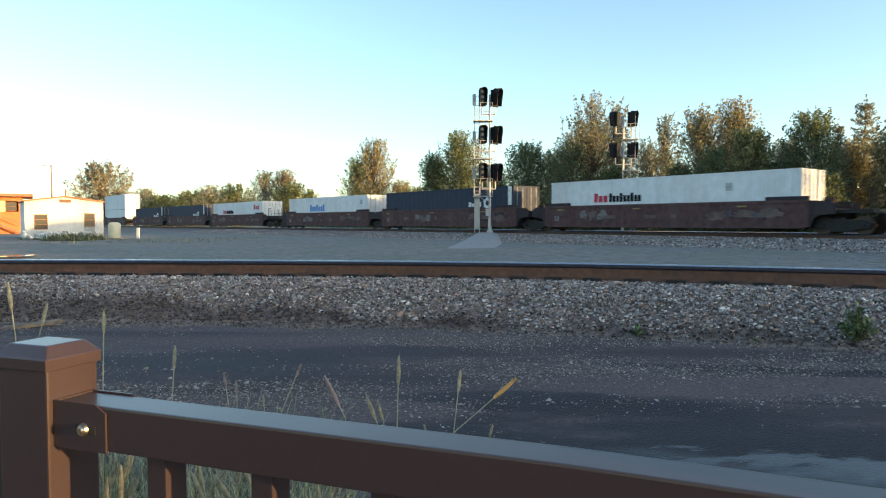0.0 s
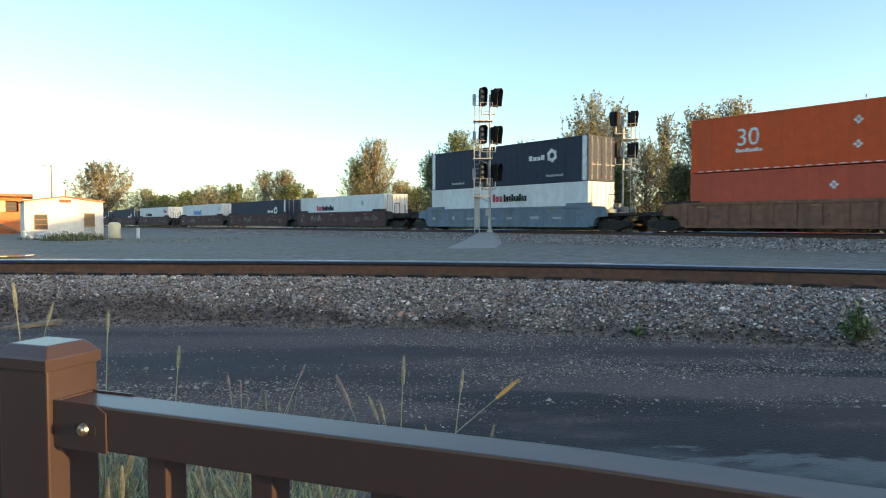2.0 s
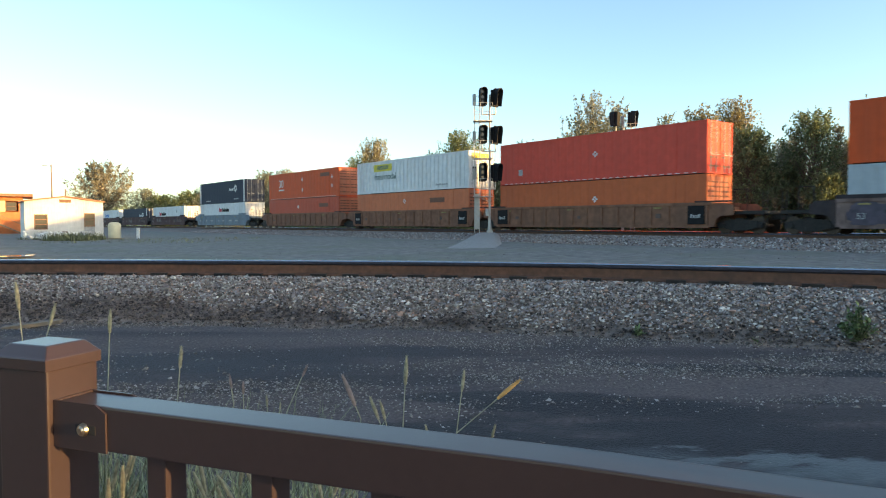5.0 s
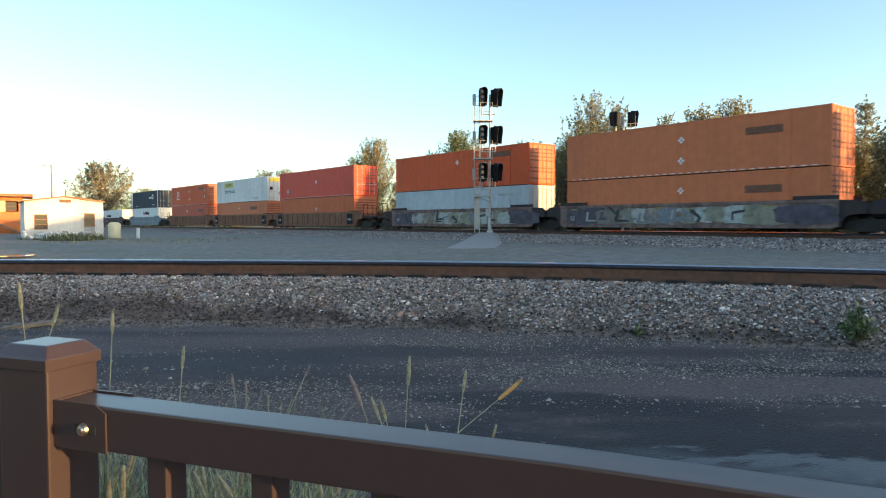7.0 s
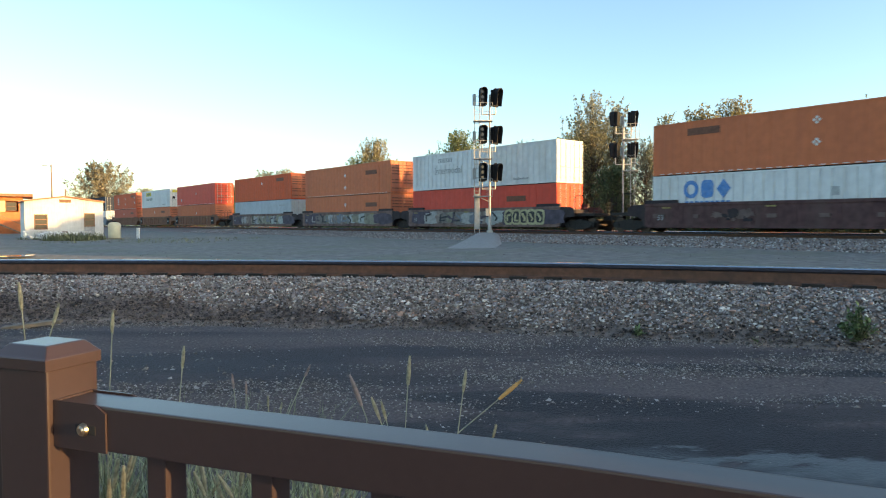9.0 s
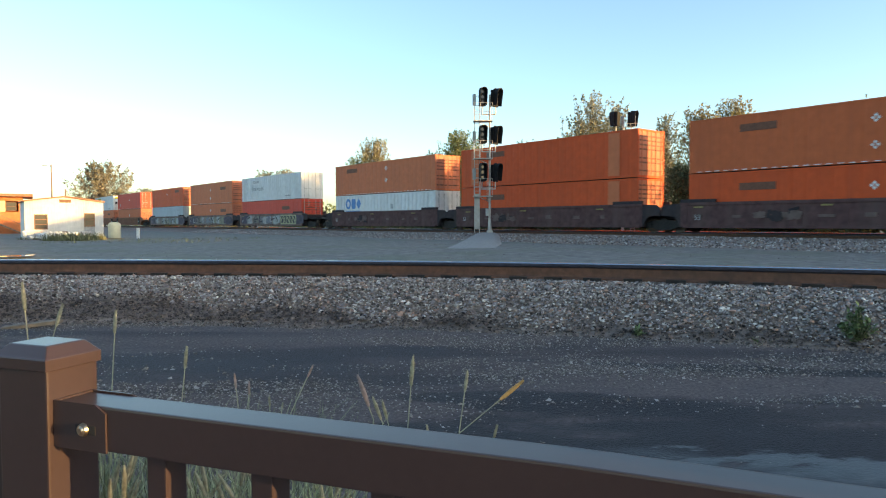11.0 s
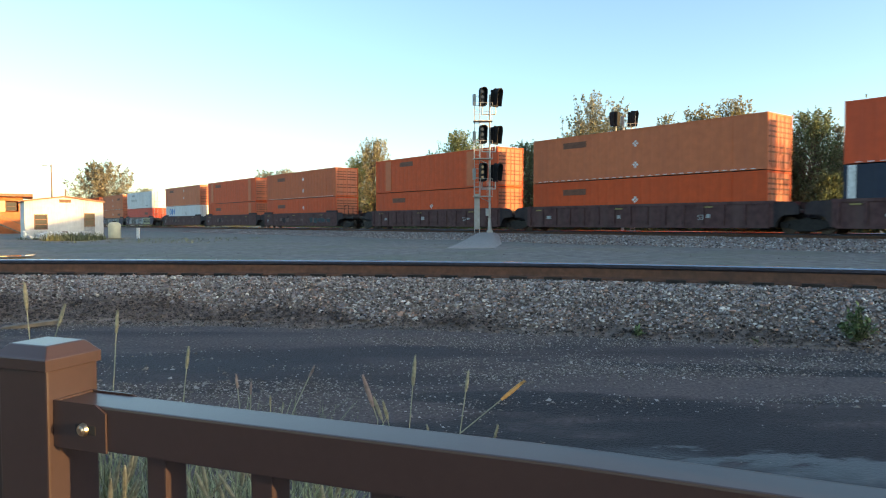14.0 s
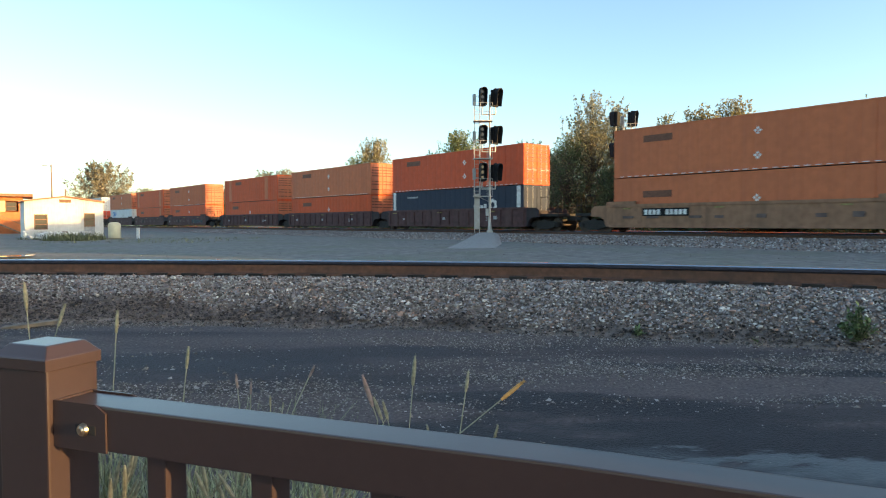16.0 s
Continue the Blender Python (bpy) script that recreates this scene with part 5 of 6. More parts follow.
# gravel ramp up to the mast
M_PALE = mat("pale crushed gravel", (0.30, 0.29, 0.275), 0.95, var=0.25, scale=9, bump=0.02, bump_scale=20)
strip("service_ramp", [i / 12 for i in range(13)], [i / 14 for i in range(15)],
      lambda u, v: (-0.35 + 2.55 * v + (3.1 - 1.5 * v) * u, 30.0 + 17.0 * v, -0.03 + 0.45 * v ** 1.5 - 0.55 * max(0.0, abs(2 * u - 1) - 0.72) + 0.02 * noise.noise((u * 4, v * 9, 0))),
      M_PALE, "pale gravel ramp leading up to the signal mast")

# ---- sheds at the end of the yard ----
M_SHED = mat("white painted boards", (0.66, 0.65, 0.62), 0.7, var=0.12, scale=3, stain=(0.45, 0.42, 0.38), stain_scale=1.2, stain_amt=0.5, streak=True)
M_ROOF = mat("red-brown roof sheet", (0.30, 0.14, 0.08), 0.7, var=0.25, scale=4)
M_FRAME = mat("brown window frame", (0.16, 0.08, 0.05), 0.7, var=0.2, scale=6)
M_PANE = mat("dim window glass", (0.05, 0.05, 0.05), 0.12, var=0.1, scale=3)
# The low sun's orange is put into these boards' base colour.
M_SUNLIT_BOARDS = mat("boards in sunlit orange", (0.50, 0.16, 0.06), 0.75, var=0.15, scale=3, stain=(0.34, 0.11, 0.05), stain_scale=1.0, stain_amt=0.5, streak=True)
M_TIMBER = mat("grey weathered timber", (0.20, 0.15, 0.11), 0.85, var=0.3, scale=8)


def window(parent, x0, x1, z0, z1, y, bars_n=2):
    fr = NB()
    t = 0.07
    for q in ((x0, x0 + t, z0, z1), (x1 - t, x1, z0, z1), (x0 + t, x1 - t, z0, z0 + t), (x0 + t, x1 - t, z1 - t, z1)):
        box(fr, q[0], q[1], y - 0.05, y + 0.06, q[2], q[3], 0.008)
    w = part("window", fr, M_FRAME, parent, "brown framed window")
    part("pane", box(NB(), x0 + t, x1 - t, y + 0.01, y + 0.03, z0 + t, z1 - t), M_PANE, w)
    for i in range(bars_n):
        zz = z0 + (z1 - z0) * (i + 1) / (bars_n + 1)
        part("glazing_bar", box(NB(), x0 + t, x1 - t, y - 0.03, y + 0.008, zz - 0.035, zz + 0.035), M_FRAME, w)
    return w


def wall_with_holes(x0, x1, z0, top_at, y0, y1, holes):
    """An upright wall between y0 and y1 built of blocks round its openings; the top follows top_at(x)."""
    bm = NB()
    cuts = sorted({x0, x1, (x0 + x1) / 2, *[h[0] for h in holes], *[h[1] for h in holes]})
    for a, b in zip(cuts, cuts[1:]):
        mid = (a + b) / 2
        spans, z = [], z0
        for h in sorted((h for h in holes if h[0] <= mid <= h[1]), key=lambda h: h[2]):
            spans.append((z, h[2], False))
            z = h[3]
        spans.append((z, None, True))
        for za, zb, toproof in spans:
            ta, tb = (top_at(a), top_at(b)) if toproof else (zb, zb)
            if ta - za < 1e-4 and tb - za < 1e-4:
                continue
            v = [bm.verts.new(c) for c in ((a, y0, za), (b, y0, za), (b, y0, tb), (a, y0, ta), (a, y1, za), (b, y1, za), (b, y1, tb), (a, y1, ta))]
            for q in ((0, 1, 2, 3), (5, 4, 7, 6), (4, 0, 3, 7), (1, 5, 6, 2), (3, 2, 6, 7), (4, 5, 1, 0)):
                bm.faces.new([v[i] for i in q])
    bmesh.ops.remove_doubles(bm, verts=bm.verts, dist=0.001)
    return bm


def shed():
    ob = tagged(new("shed"), "low white wooden shed with shallow gable roof", "shed")
    ob.matrix_basis = pose(-27.93, 50.9, 0, 0, 0, 34)
    W, E, Pk = 2.56, 2.68, 3.02
    top = lambda x: Pk - (Pk - E) * abs(x) / W
    holes = [(-1.98, -1.12, 0.65, 1.75), (1.25, 1.98, 0.05, 1.85), (-0.36, 0.42, 2.62, 2.86)]
    part("front_wall", wall_with_holes(-W, W, -0.1, top, 0.0, 0.14, holes), M_SHED, ob)
    part("rear_wall", wall_with_holes(-W, W, -0.1, top, 5.86, 6.0, []), M_SHED, ob)
    for x in (-W, W - 0.14):
        part("side_wall", box(NB(), x, x + 0.14, 0.14, 5.86, -0.1, E), M_SHED, ob)
    for s in (-1, 1):
        bm = NB()
        v = [bm.verts.new(c) for y in (-0.25, 6.25) for c in ((0, y, Pk + 0.02), (s * (W + 0.12), y, E - 0.02), (s * (W + 0.12), y, E + 0.08), (0, y, Pk + 0.10))]
        for q in ((0, 1, 2, 3), (7, 6, 5, 4), (0, 4, 5, 1), (1, 5, 6, 2), (2, 6, 7, 3), (3, 7, 4, 0)):
            bm.faces.new([v[i] for i in q])
        bmesh.ops.recalc_face_normals(bm, faces=bm.faces)
        part("roof_slope", bm, M_ROOF, ob, "red-brown sheet roof slope")
    for k in range(31):
        if not k:
            groove = mesh_of(box(NB(), -0.012, 0.012, -0.018, 0.0, 0, 1), "batten", M_SHED)
        x = -W + 0.1 + k * (2 * W - 0.2) / 30
        for z0, z1 in ([(0.0, 0.65), (1.75, top(x) - 0.02)] if -2.02 < x < -1.08 else [(1.85, top(x) - 0.02)] if 1.2 < x < 2.02 else [(0.0, 2.58)] if -0.4 < x < 0.46 else [(0.0, top(x) - 0.02)]):
            share("batten", groove, ob, pose(x, 0, z0) @ Matrix.Diagonal((1, 1, z1 - z0, 1)))
    window(ob, -1.98, -1.12, 0.65, 1.75, 0.02)
    d = part("door", box(NB(), 1.25, 1.98, 0.05, 0.10, 0.05, 0.85, 0.01), M_FADED, ob, "half-boarded weathered door")
    window(ob, 1.25, 1.98, 0.85, 1.85, 0.03, 1)
    part("vent", box(NB(), -0.36, 0.42, 0.03, 0.08, 2.62, 2.86), M_FRAME, ob, "brown gable vent")
    part("flue", tube(NB(), (0.35, 3.0, 2.9), (0.35, 3.0, 3.75), 0.06, n=8), M_TIMBER, ob)
    return ob


shed()


def tower():
    ob = tagged(new("yard_office"), "two-storey wooden yard office with outside stair, coloured orange as if sunlit", "building")
    ob.matrix_basis = pose(-51.0, 75.0, 0, 0, 0, 31)
    part("front_wall", wall_with_holes(-4, 4.5, -0.1, lambda x: 4.05, 0, 0.2, [(1.9, 4.1, 2.4, 3.6)]), M_SUNLIT_BOARDS, ob)
    part("rear_wall", wall_with_holes(-4, 4.5, -0.1, lambda x: 4.05, 6.8, 7.0, []), M_SUNLIT_BOARDS, ob)
    for x in (-4, 4.3):
        part("side_wall", box(NB(), x, x + 0.2, 0.2, 6.8, -0.1, 4.05), M_SUNLIT_BOARDS, ob)
    part("roof", box(NB(), -4.9, 5.5, -0.9, 7.9, 4.07, 4.38, 0.03), M_ROOF, ob, "flat overhanging red-brown roof")
    board = mesh_of(box(NB(), -4.0, 4.5, -0.03, 0.0, 0.0, 0.03), "board_edge", M_SUNLIT_BOARDS)
    for k in range(15):
        if not 2.3 < 0.15 + 0.26 * k < 3.65:
            share("board_edge", board, ob, pose(0, 0, 0.15 + 0.26 * k))
    w = window(ob, 2.9, 3.9, 2.5, 3.5, 0.05, 1)
    part("shutter", box(NB(), 1.9, 2.85, -0.03, 0.05, 2.4, 3.6, 0.01), M_YPALE, ob, "pale yellow shutter")
    st = part("stair", box(NB(), -0.05, 0.0, -1.05, -0.95, 0, 0.01), M_TIMBER, ob)
    bm = NB()
    v = [bm.verts.new(c) for y in (-1.05, -0.98) for c in ((0.6, y, 2.0), (0.6, y, 1.7), (4.2, y, 0.0), (4.5, y, 0.0))]
    for q in ((0, 1, 2, 3), (7, 6, 5, 4), (0, 4, 5, 1), (2, 1, 5, 6), (3, 2, 6, 7), (0, 3, 7, 4)):
        bm.faces.new([v[i] for i in q])
    part("stringer", bm, M_TIMBER, st)
    tread = mesh_of(box(NB(), -0.14, 0.14, -0.98, -0.05, -0.03, 0.0), "tread", M_TIMBER)
    for k in range(10):
        share("tread", tread, st, pose(0.75 + 0.36 * k, 0, 1.8 - 0.18 * k))
    part("handrail", tube(NB(), (0.6, -1.0, 2.9), (4.4, -1.0, 0.95), 0.04, n=6), M_TIMBER, st)
    return ob


M_YPALE = mat("pale yellow paint", (0.62, 0.52, 0.28), 0.7, var=0.12, scale=5)
tower()

M_TANK = mat("cream plastic tank", (0.58, 0.55, 0.40), 0.55, var=0.12, scale=4, stain=(0.42, 0.38, 0.26), stain_scale=2)


def tank():
    ob = tagged(new("fuel_tank"), "cream upright rounded-top plastic tank beside the shed", "tank")
    ob.matrix_basis = pose(-24.1, 50.5, -0.05)
    bm = NB()
    prof = [(0.42, 0.05), (0.44, 0.12), (0.44, 0.98), (0.40, 1.12), (0.28, 1.20), (0.12, 1.235)]
    n = 20
    rings = [[bm.verts.new((r * math.cos(2 * math.pi * i / n), r * math.sin(2 * math.pi * i / n), z)) for i in range(n)] for r, z in prof]
    for a, b in zip(rings, rings[1:]):
        for i in range(n):
            bm.faces.new((a[i], a[(i + 1) % n], b[(i + 1) % n], b[i]))
    bm.faces.new(rings[0][::-1])
    bm.faces.new(rings[-1])
    part("body", bm, M_TANK, ob, smooth=True)
    part("cap", tube(NB(), (0, 0, 1.235), (0, 0, 1.30), 0.13, n=14), M_BLACK, ob, "black filler cap")
    part("pallet", box(NB(), -0.5, 0.5, -0.5, 0.5, -0.02, 0.05), M_TIMBER, ob)


tank()
mp = tagged(new("marker_post"), "short white painted marker post in the dirt", "post")
mp.matrix_basis = pose(-22.6, 51.0, -0.05)
part("post", box(NB(), -0.10, 0.10, -0.06, 0.06, 0, 0.80, 0.02), M_WHITE, mp)


def utility_pole():
    ob = tagged(new("utility_pole"), "thin grey utility pole with a lamp arm", "pole")
    ob.matrix_basis = pose(-57.0, 100.5, 0)
    part("pole", tube(NB(), (0, 0, 0), (0, 0, 9.7), 0.14, 0.09, n=8), M_TIMBER, ob)
    part("lamp_arm", tube(NB(), (0, 0, 9.4), (-0.9, 0, 9.55), 0.05, n=6), M_GALV, ob)
    part("lamp_head", box(NB(), -1.35, -0.85, -0.12, 0.12, 9.48, 9.62, 0.03), M_GALV, ob)


utility_pole()


def rubble(name, seed, n, label, cx, cy, r, m, size):
    r_ = np.random.default_rng(seed)
    c = [(cx + r_.normal(0, r), cy + r_.normal(0, 0.35), r_.uniform(0.0, 0.35)) for _ in range(n)]
    return stones(name, c, r_.uniform(size * 0.5, size, n), m, label, r_, flat=0.9)


# scrap at the foot of the shed
rubble("scrap_pile", 4, 90, "pale heap of broken boards and plastic by the shed", -26.9, 47.6, 0.75, M_SHED, 0.22)
rubble("scrap_pile", 6, 60, "low heap of grey scrap metal by the shed", -25.9, 48.2, 0.7, M_GALV, 0.16)
for k, (x, w, h, m) in enumerate(((-29.2, 0.85, 0.62, M_SHED), (-28.5, 0.5, 0.45, M_GALV), (-27.9, 0.6, 0.5, M_FADED), (-27.3, 0.4, 0.55, M_TIMBER), (-26.7, 0.45, 0.45, M_SHED), (-26.0, 0.4, 0.5, M_GALV))):
    ob = tagged(new("scrap_drum" if k % 2 else "scrap_crate"), ("dented metal drum lying by the shed" if k % 2 else "pale broken crate leaning by the shed"), "drum" if k % 2 else "crate", "scrap by the shed")
    ob.matrix_basis = pose(x, 48.6 + 0.33 * k, -0.05, 0, 0, 34 + 7 * (k % 3))
    if k % 2:
        bm = NB()
        tube(bm, (-w, 0, 0.29), (w * 0.6, 0, 0.29), 0.28, n=14)
        for q in (-0.6, -0.1):
            tube(bm, (q * w, 0, 0.29), (q * w + 0.04, 0, 0.29), 0.295, n=14)
        part("drum", bm, m, ob)
    else:
        part("box", box(NB(), -w / 2, w / 2, -0.3, 0.3, 0, h, 0.03), m, ob)
        for q in range(3):
            part("slat", box(NB(), -w / 2 - 0.02, w / 2 + 0.02, -0.325, -0.3, 0.05 + q * h / 3, 0.05 + q * h / 3 + h / 5), m, ob)

# puddle on the far side of the near track
M_WATER = mat("puddle water", (0.02, 0.022, 0.02), 0.04, var=0.1, scale=2)
for k, (cx, cy, rx, ry) in enumerate(((-14.0, 22.6, 0.42, 0.7),)):
    bm = NB()
    ring = []
    for i in range(40):
        a = 2 * math.pi * i / 40
        q = 1 + 0.3 * noise.noise((math.cos(a) * 1.5, math.sin(a) * 1.5, k))
        ring.append(bm.verts.new((cx + rx * q * math.cos(a), cy + ry * q * math.sin(a), 0.035)))
    bm.faces.new(ring)
    bmesh.ops.recalc_face_normals(bm, faces=bm.faces)
    tagged(new("water", mesh_of(bm, "water", M_WATER)), "still puddle in the yard dirt", kind="structure")

# ---- weeds ----
M_WEED = mat("green weed leaves", (0.105, 0.145, 0.055), 0.65, var=0.3, scale=12, island=0.5)


def weed(x, y, z, h, r, n, seed):
    ob = tagged(new("weed"), "bushy green weed growing at the ballast edge", "weed")
    ob.matrix_basis = pose(x, y, z)
    rg = random.Random(seed)
    bs, bl = NB(), NB()
    for i in range(n):
        a, t = rg.uniform(0, 6.283), rg.random()
        d = Vector((math.cos(a) * r * t, math.sin(a) * r * t, h * (1 - 0.55 * t) * rg.uniform(0.6, 1.1)))
        tube(bs, (0, 0, 0), d, 0.004, 0.002, n=4, caps=False)
        for k in range(16):
            c = d * rg.uniform(0.25, 1.05)
            e = Vector((rg.gauss(0, 1), rg.gauss(0, 1), rg.gauss(0.3, 0.7))).normalized() * rg.uniform(0.03, 0.06)
            s = e.cross(Vector((0, 0, 1))).normalized() * 0.015
            v = [bl.verts.new(p) for p in (c, c + e * 0.5 + s, c + e, c + e * 0.5 - s)]
            bl.faces.new(v)
    part("stems", bs, M_STALK, ob)
    part("leaves", bl, M_WEED, ob)


weed(3.36, 5.55, 0.10, 0.31, 0.14, 70, 1)
weed(2.62, 5.75, 0.06, 0.06, 0.12, 5, 2)
weed(1.72, 6.05, 0.10, 0.07, 0.08, 4, 3)
M_RANK = mat("pale weed blades", (0.17, 0.175, 0.09), 0.8, var=0.3, scale=3, island=0.5)
grass_patch("weeds", 1500, (-25.6, -22.8), (43.6, 46.6), (0.2, 0.62), "rank pale green weeds in front of the shed", M_RANK, 21, 0.0, 0.02)
grass_patch("weeds", 500, (-29.5, -27.0), (47.6, 48.6), (0.08, 0.25), "thin weeds among the scrap", M_RANK, 23, 0.0, 0.02)
grass_patch("weeds", 600, (-23.0, -13.0), (38.0, 52.0), (0.04, 0.13), "low weeds in the yard dirt", M_RANK, 22, 0.0, 0.025)
pk = tagged(new("plank"), "short weathered plank lying at the ballast foot", "plank")
pk.matrix_basis = pose(-4.05, 6.75, 0.10, 4, -6, 14)
part("board", box(NB(), -0.26, 0.26, -0.05, 0.05, -0.015, 0.02, 0.004), M_TIMBER, pk)
bm = NB()
wp = [Vector((3.45 + 0.12 * k, 5.86 - 0.05 * k + 0.02 * math.sin(k), 0.17 + 0.012 * math.sin(k * 1.7))) for k in range(14)]
for p, q in zip(wp, wp[1:]):
    tube(bm, p, q, 0.008, n=6)
cb = tagged(new("cable"), "thin dark cable lying on the ballast", "cable")
part("sheath", bm, M_DARK, cb)

# ---- trees beyond the main line ----
def leaf_mat(name, c, c2):
    m = mat(name, c, 0.7, var=0.25, scale=0.6, island=0.45, stain=c2, stain_scale=0.35, stain_amt=0.9, spec=0.25)
    nt = m.node_tree
    b = nt.nodes["Principled BSDF"]
    tr = nt.nodes.new("ShaderNodeBsdfTranslucent")
    mix = nt.nodes.new("ShaderNodeMixShader")
    mix.inputs[0].default_value = 0.45
    nt.links.new(b.inputs["Base Color"].links[0].from_socket, tr.inputs["Color"])
    nt.links.new(b.outputs[0], mix.inputs[1])
    nt.links.new(tr.outputs[0], mix.inputs[2])
    nt.links.new(mix.outputs[0], nt.nodes["Material Output"].inputs[0])
    return m


L_DARK = leaf_mat("dark green leaves", (0.150, 0.185, 0.095), (0.108, 0.138, 0.072))
L_GREEN = leaf_mat("green leaves", (0.175, 0.205, 0.095), (0.125, 0.16, 0.075))
L_GOLD = leaf_mat("yellowing leaves", (0.30, 0.255, 0.135), (0.22, 0.21, 0.12))
L_GREY = leaf_mat("grey-green leaves", (0.28, 0.285, 0.21), (0.20, 0.22, 0.155))
L_BROWN = leaf_mat("brownish thin leaves", (0.27, 0.24, 0.165), (0.20, 0.19, 0.13))
M_BARK = mat("grey bark", (0.13, 0.10, 0.08), 0.9, var=0.3, scale=6, bump=0.01, bump_scale=15)


def leaf_cloud(c, size, rg, material, name="crown"):
    """One small four-sided leaf spray at each place."""
    n = len(c)
    d = rg.normal(0, 1, (n, 3))
    d /= np.linalg.norm(d, axis=1)[:, None]
    e = np.cross(d, rg.normal(0, 1, (n, 3)))
    e /= np.linalg.norm(e, axis=1)[:, None]
    s = (size * rg.uniform(0.55, 1.35, n))[:, None]
    quad = np.stack([c - d * s, c + e * s * 0.55, c + d * s, c - e * s * 0.55], 1)
    return from_arrays(name, quad.reshape(-1, 3), np.arange(n * 4).reshape(n, 4), material)


def tree(hx, top, half, depth, leaves_m, label, seed, n_leaves=5200, low=0.12, size=0.17, full=0.5, habit="broad", back=0.0):
    """A tree placed by its heading: a tapered trunk, rising limbs, and long leafy shoots that break the outline."""
    rg = np.random.default_rng(seed)
    rr = random.Random(seed)
    k = (hx - 784) / 1217
    depth = (TRACK_D + back) / (1 + 1.259 * k) if back else depth
    foot = sight_point(hx, 394, depth)
    H = sight_point(hx, top, depth).z
    R = half * depth / 1217.0
    ob = tagged(new("tree"), label, "tree", "trees beyond the tracks")
    ob.matrix_basis = pose(foot.x, foot.y, -0.05)
    bm = NB()
    r0 = 0.020 * H
    pts = [Vector((rr.uniform(-0.05, 0.05) * R * (q > 0), rr.uniform(-0.05, 0.05) * R * (q > 0), H * 0.9 * q / 6)) for q in range(7)]
    for q in range(6):
        tube(bm, pts[q], pts[q + 1], r0 * (1 - q / 6.2), r0 * (1 - (q + 1) / 6.2), n=8, caps=False)

    def stem_at(z):
        f = min(5.999, max(0.0, z / (H * 0.9) * 6))
        return pts[int(f)].lerp(pts[int(f) + 1], f - int(f))

    shoots = []
    if habit == "conifer":
        z = low * H
        while z < 0.97 * H:
            u = z / H
            reach = R * (1 - u) ** 0.75 * rr.uniform(0.8, 1.1) + 0.25
            n_b = 7
            for q in range(n_b):
                a = q * 2 * math.pi / n_b + rr.uniform(-0.35, 0.35) + z
                L = reach * rr.uniform(0.65, 1.1)
                out = Vector((math.cos(a), math.sin(a), 0))
                b0 = stem_at(z)
                b1 = b0 + out * L * 0.55 + Vector((0, 0, L * 0.10))
                b2 = b0 + out * L + Vector((0, 0, L * 0.55))
                tube(bm, b0, b1, r0 * 0.20, r0 * 0.13, n=4, caps=False)
                tube(bm, b1, b2, r0 * 0.13, r0 * 0.04, n=4, caps=False)
                shoots += [(b0.lerp(b1, 0.25), b1, 0.6, 0.10), (b1, b2, 1.0, 0.10)]
            z += 0.052 * H * rr.uniform(0.85, 1.15)
        shoots.append((stem_at(0.82 * H), Vector((pts[6].x, pts[6].y, H)), 0.7, 0.07))
    else:
        n_s = int(130 + 190 * full)
        lobes = [(rr.uniform(0, 6.283), rr.uniform(0.4, 0.95), rr.uniform(0.82, 1.15)) for _ in range(7)]
        for q in range(n_s):
            leader = q < 18
            u = rr.uniform(0.84, 1.0) if leader else rr.random() ** 0.85
            a = q * 2.399 + rr.uniform(-0.5, 0.5)
            v = (u - 0.36) / (0.68 if u > 0.36 else 0.80)
            env = R * math.sqrt(max(0.04, 1 - v * v))
            for la, lu, lk in lobes:
                wgt = math.exp(-((u - lu) / 0.16) ** 2) * max(0.0, math.cos(a - la)) ** 2
                env *= 1 + (lk - 1) * wgt * 1.4
            f = rr.uniform(0.05, 0.75) if leader else math.sqrt(rr.uniform(0.12, 1.0)) * rr.uniform(0.88, 1.10)
            z = H * (low + (1 - low) * u) * (rr.uniform(0.93, 1.0) if leader else 1.0)
            tip = Vector((env * f * math.cos(a), env * f * math.sin(a), z))
            out = Vector((math.cos(a), math.sin(a), 0))
            rise = (0.30 + 0.75 * u) * (1.6 if leader else 1.0)
            d = (out * (1.15 - 0.65 * u) * f + Vector((rr.gauss(0, 0.22), rr.gauss(0, 0.22), rise))).normalized()
            L = H * rr.uniform(0.10, 0.20) * (1.15 if leader else 1.0)
            base = tip - d * L
            root = stem_at(max(0.1 * H, base.z - 0.22 * H))
            mid = root.lerp(base, 0.6) - Vector((0, 0, 0.02 * H))
            tube(bm, root, mid, r0 * 0.22, r0 * 0.13, n=3, caps=False)
            tube(bm, mid, base, r0 * 0.13, r0 * 0.07, n=3, caps=False)
            tube(bm, base, tip, r0 * 0.07, r0 * 0.02, n=3, caps=False)
            shoots.append((base, tip, 1.0, (0.13 + 0.075 * full * R * (1.0 - 0.75 * u)) * (0.75 if leader else 1.0)))
    part("trunk", bm, M_BARK, ob)
    total = sum((b - a).length * w for a, b, w, _ in shoots)
    V = []
    for a, b, w, sg in shoots:
        n = max(3, int(n_leaves * (b - a).length * w / total))
        t = rg.uniform(-0.25, 1.02, n)
        c = np.array(a)[None] * (1 - t)[:, None] + np.array(b)[None] * t[:, None]
        V.append(c + np.clip(rg.normal(0, 1, (n, 3)), -2, 2) * sg * (1.35 - 0.85 * np.clip(t, 0, 1))[:, None])
    c = np.concatenate(V)
    c = c[c[:, 2] > 0.03 * H]
    cr = new("crown", leaf_cloud(c, size, rg, leaves_m))
    cr.parent = ob
    return ob


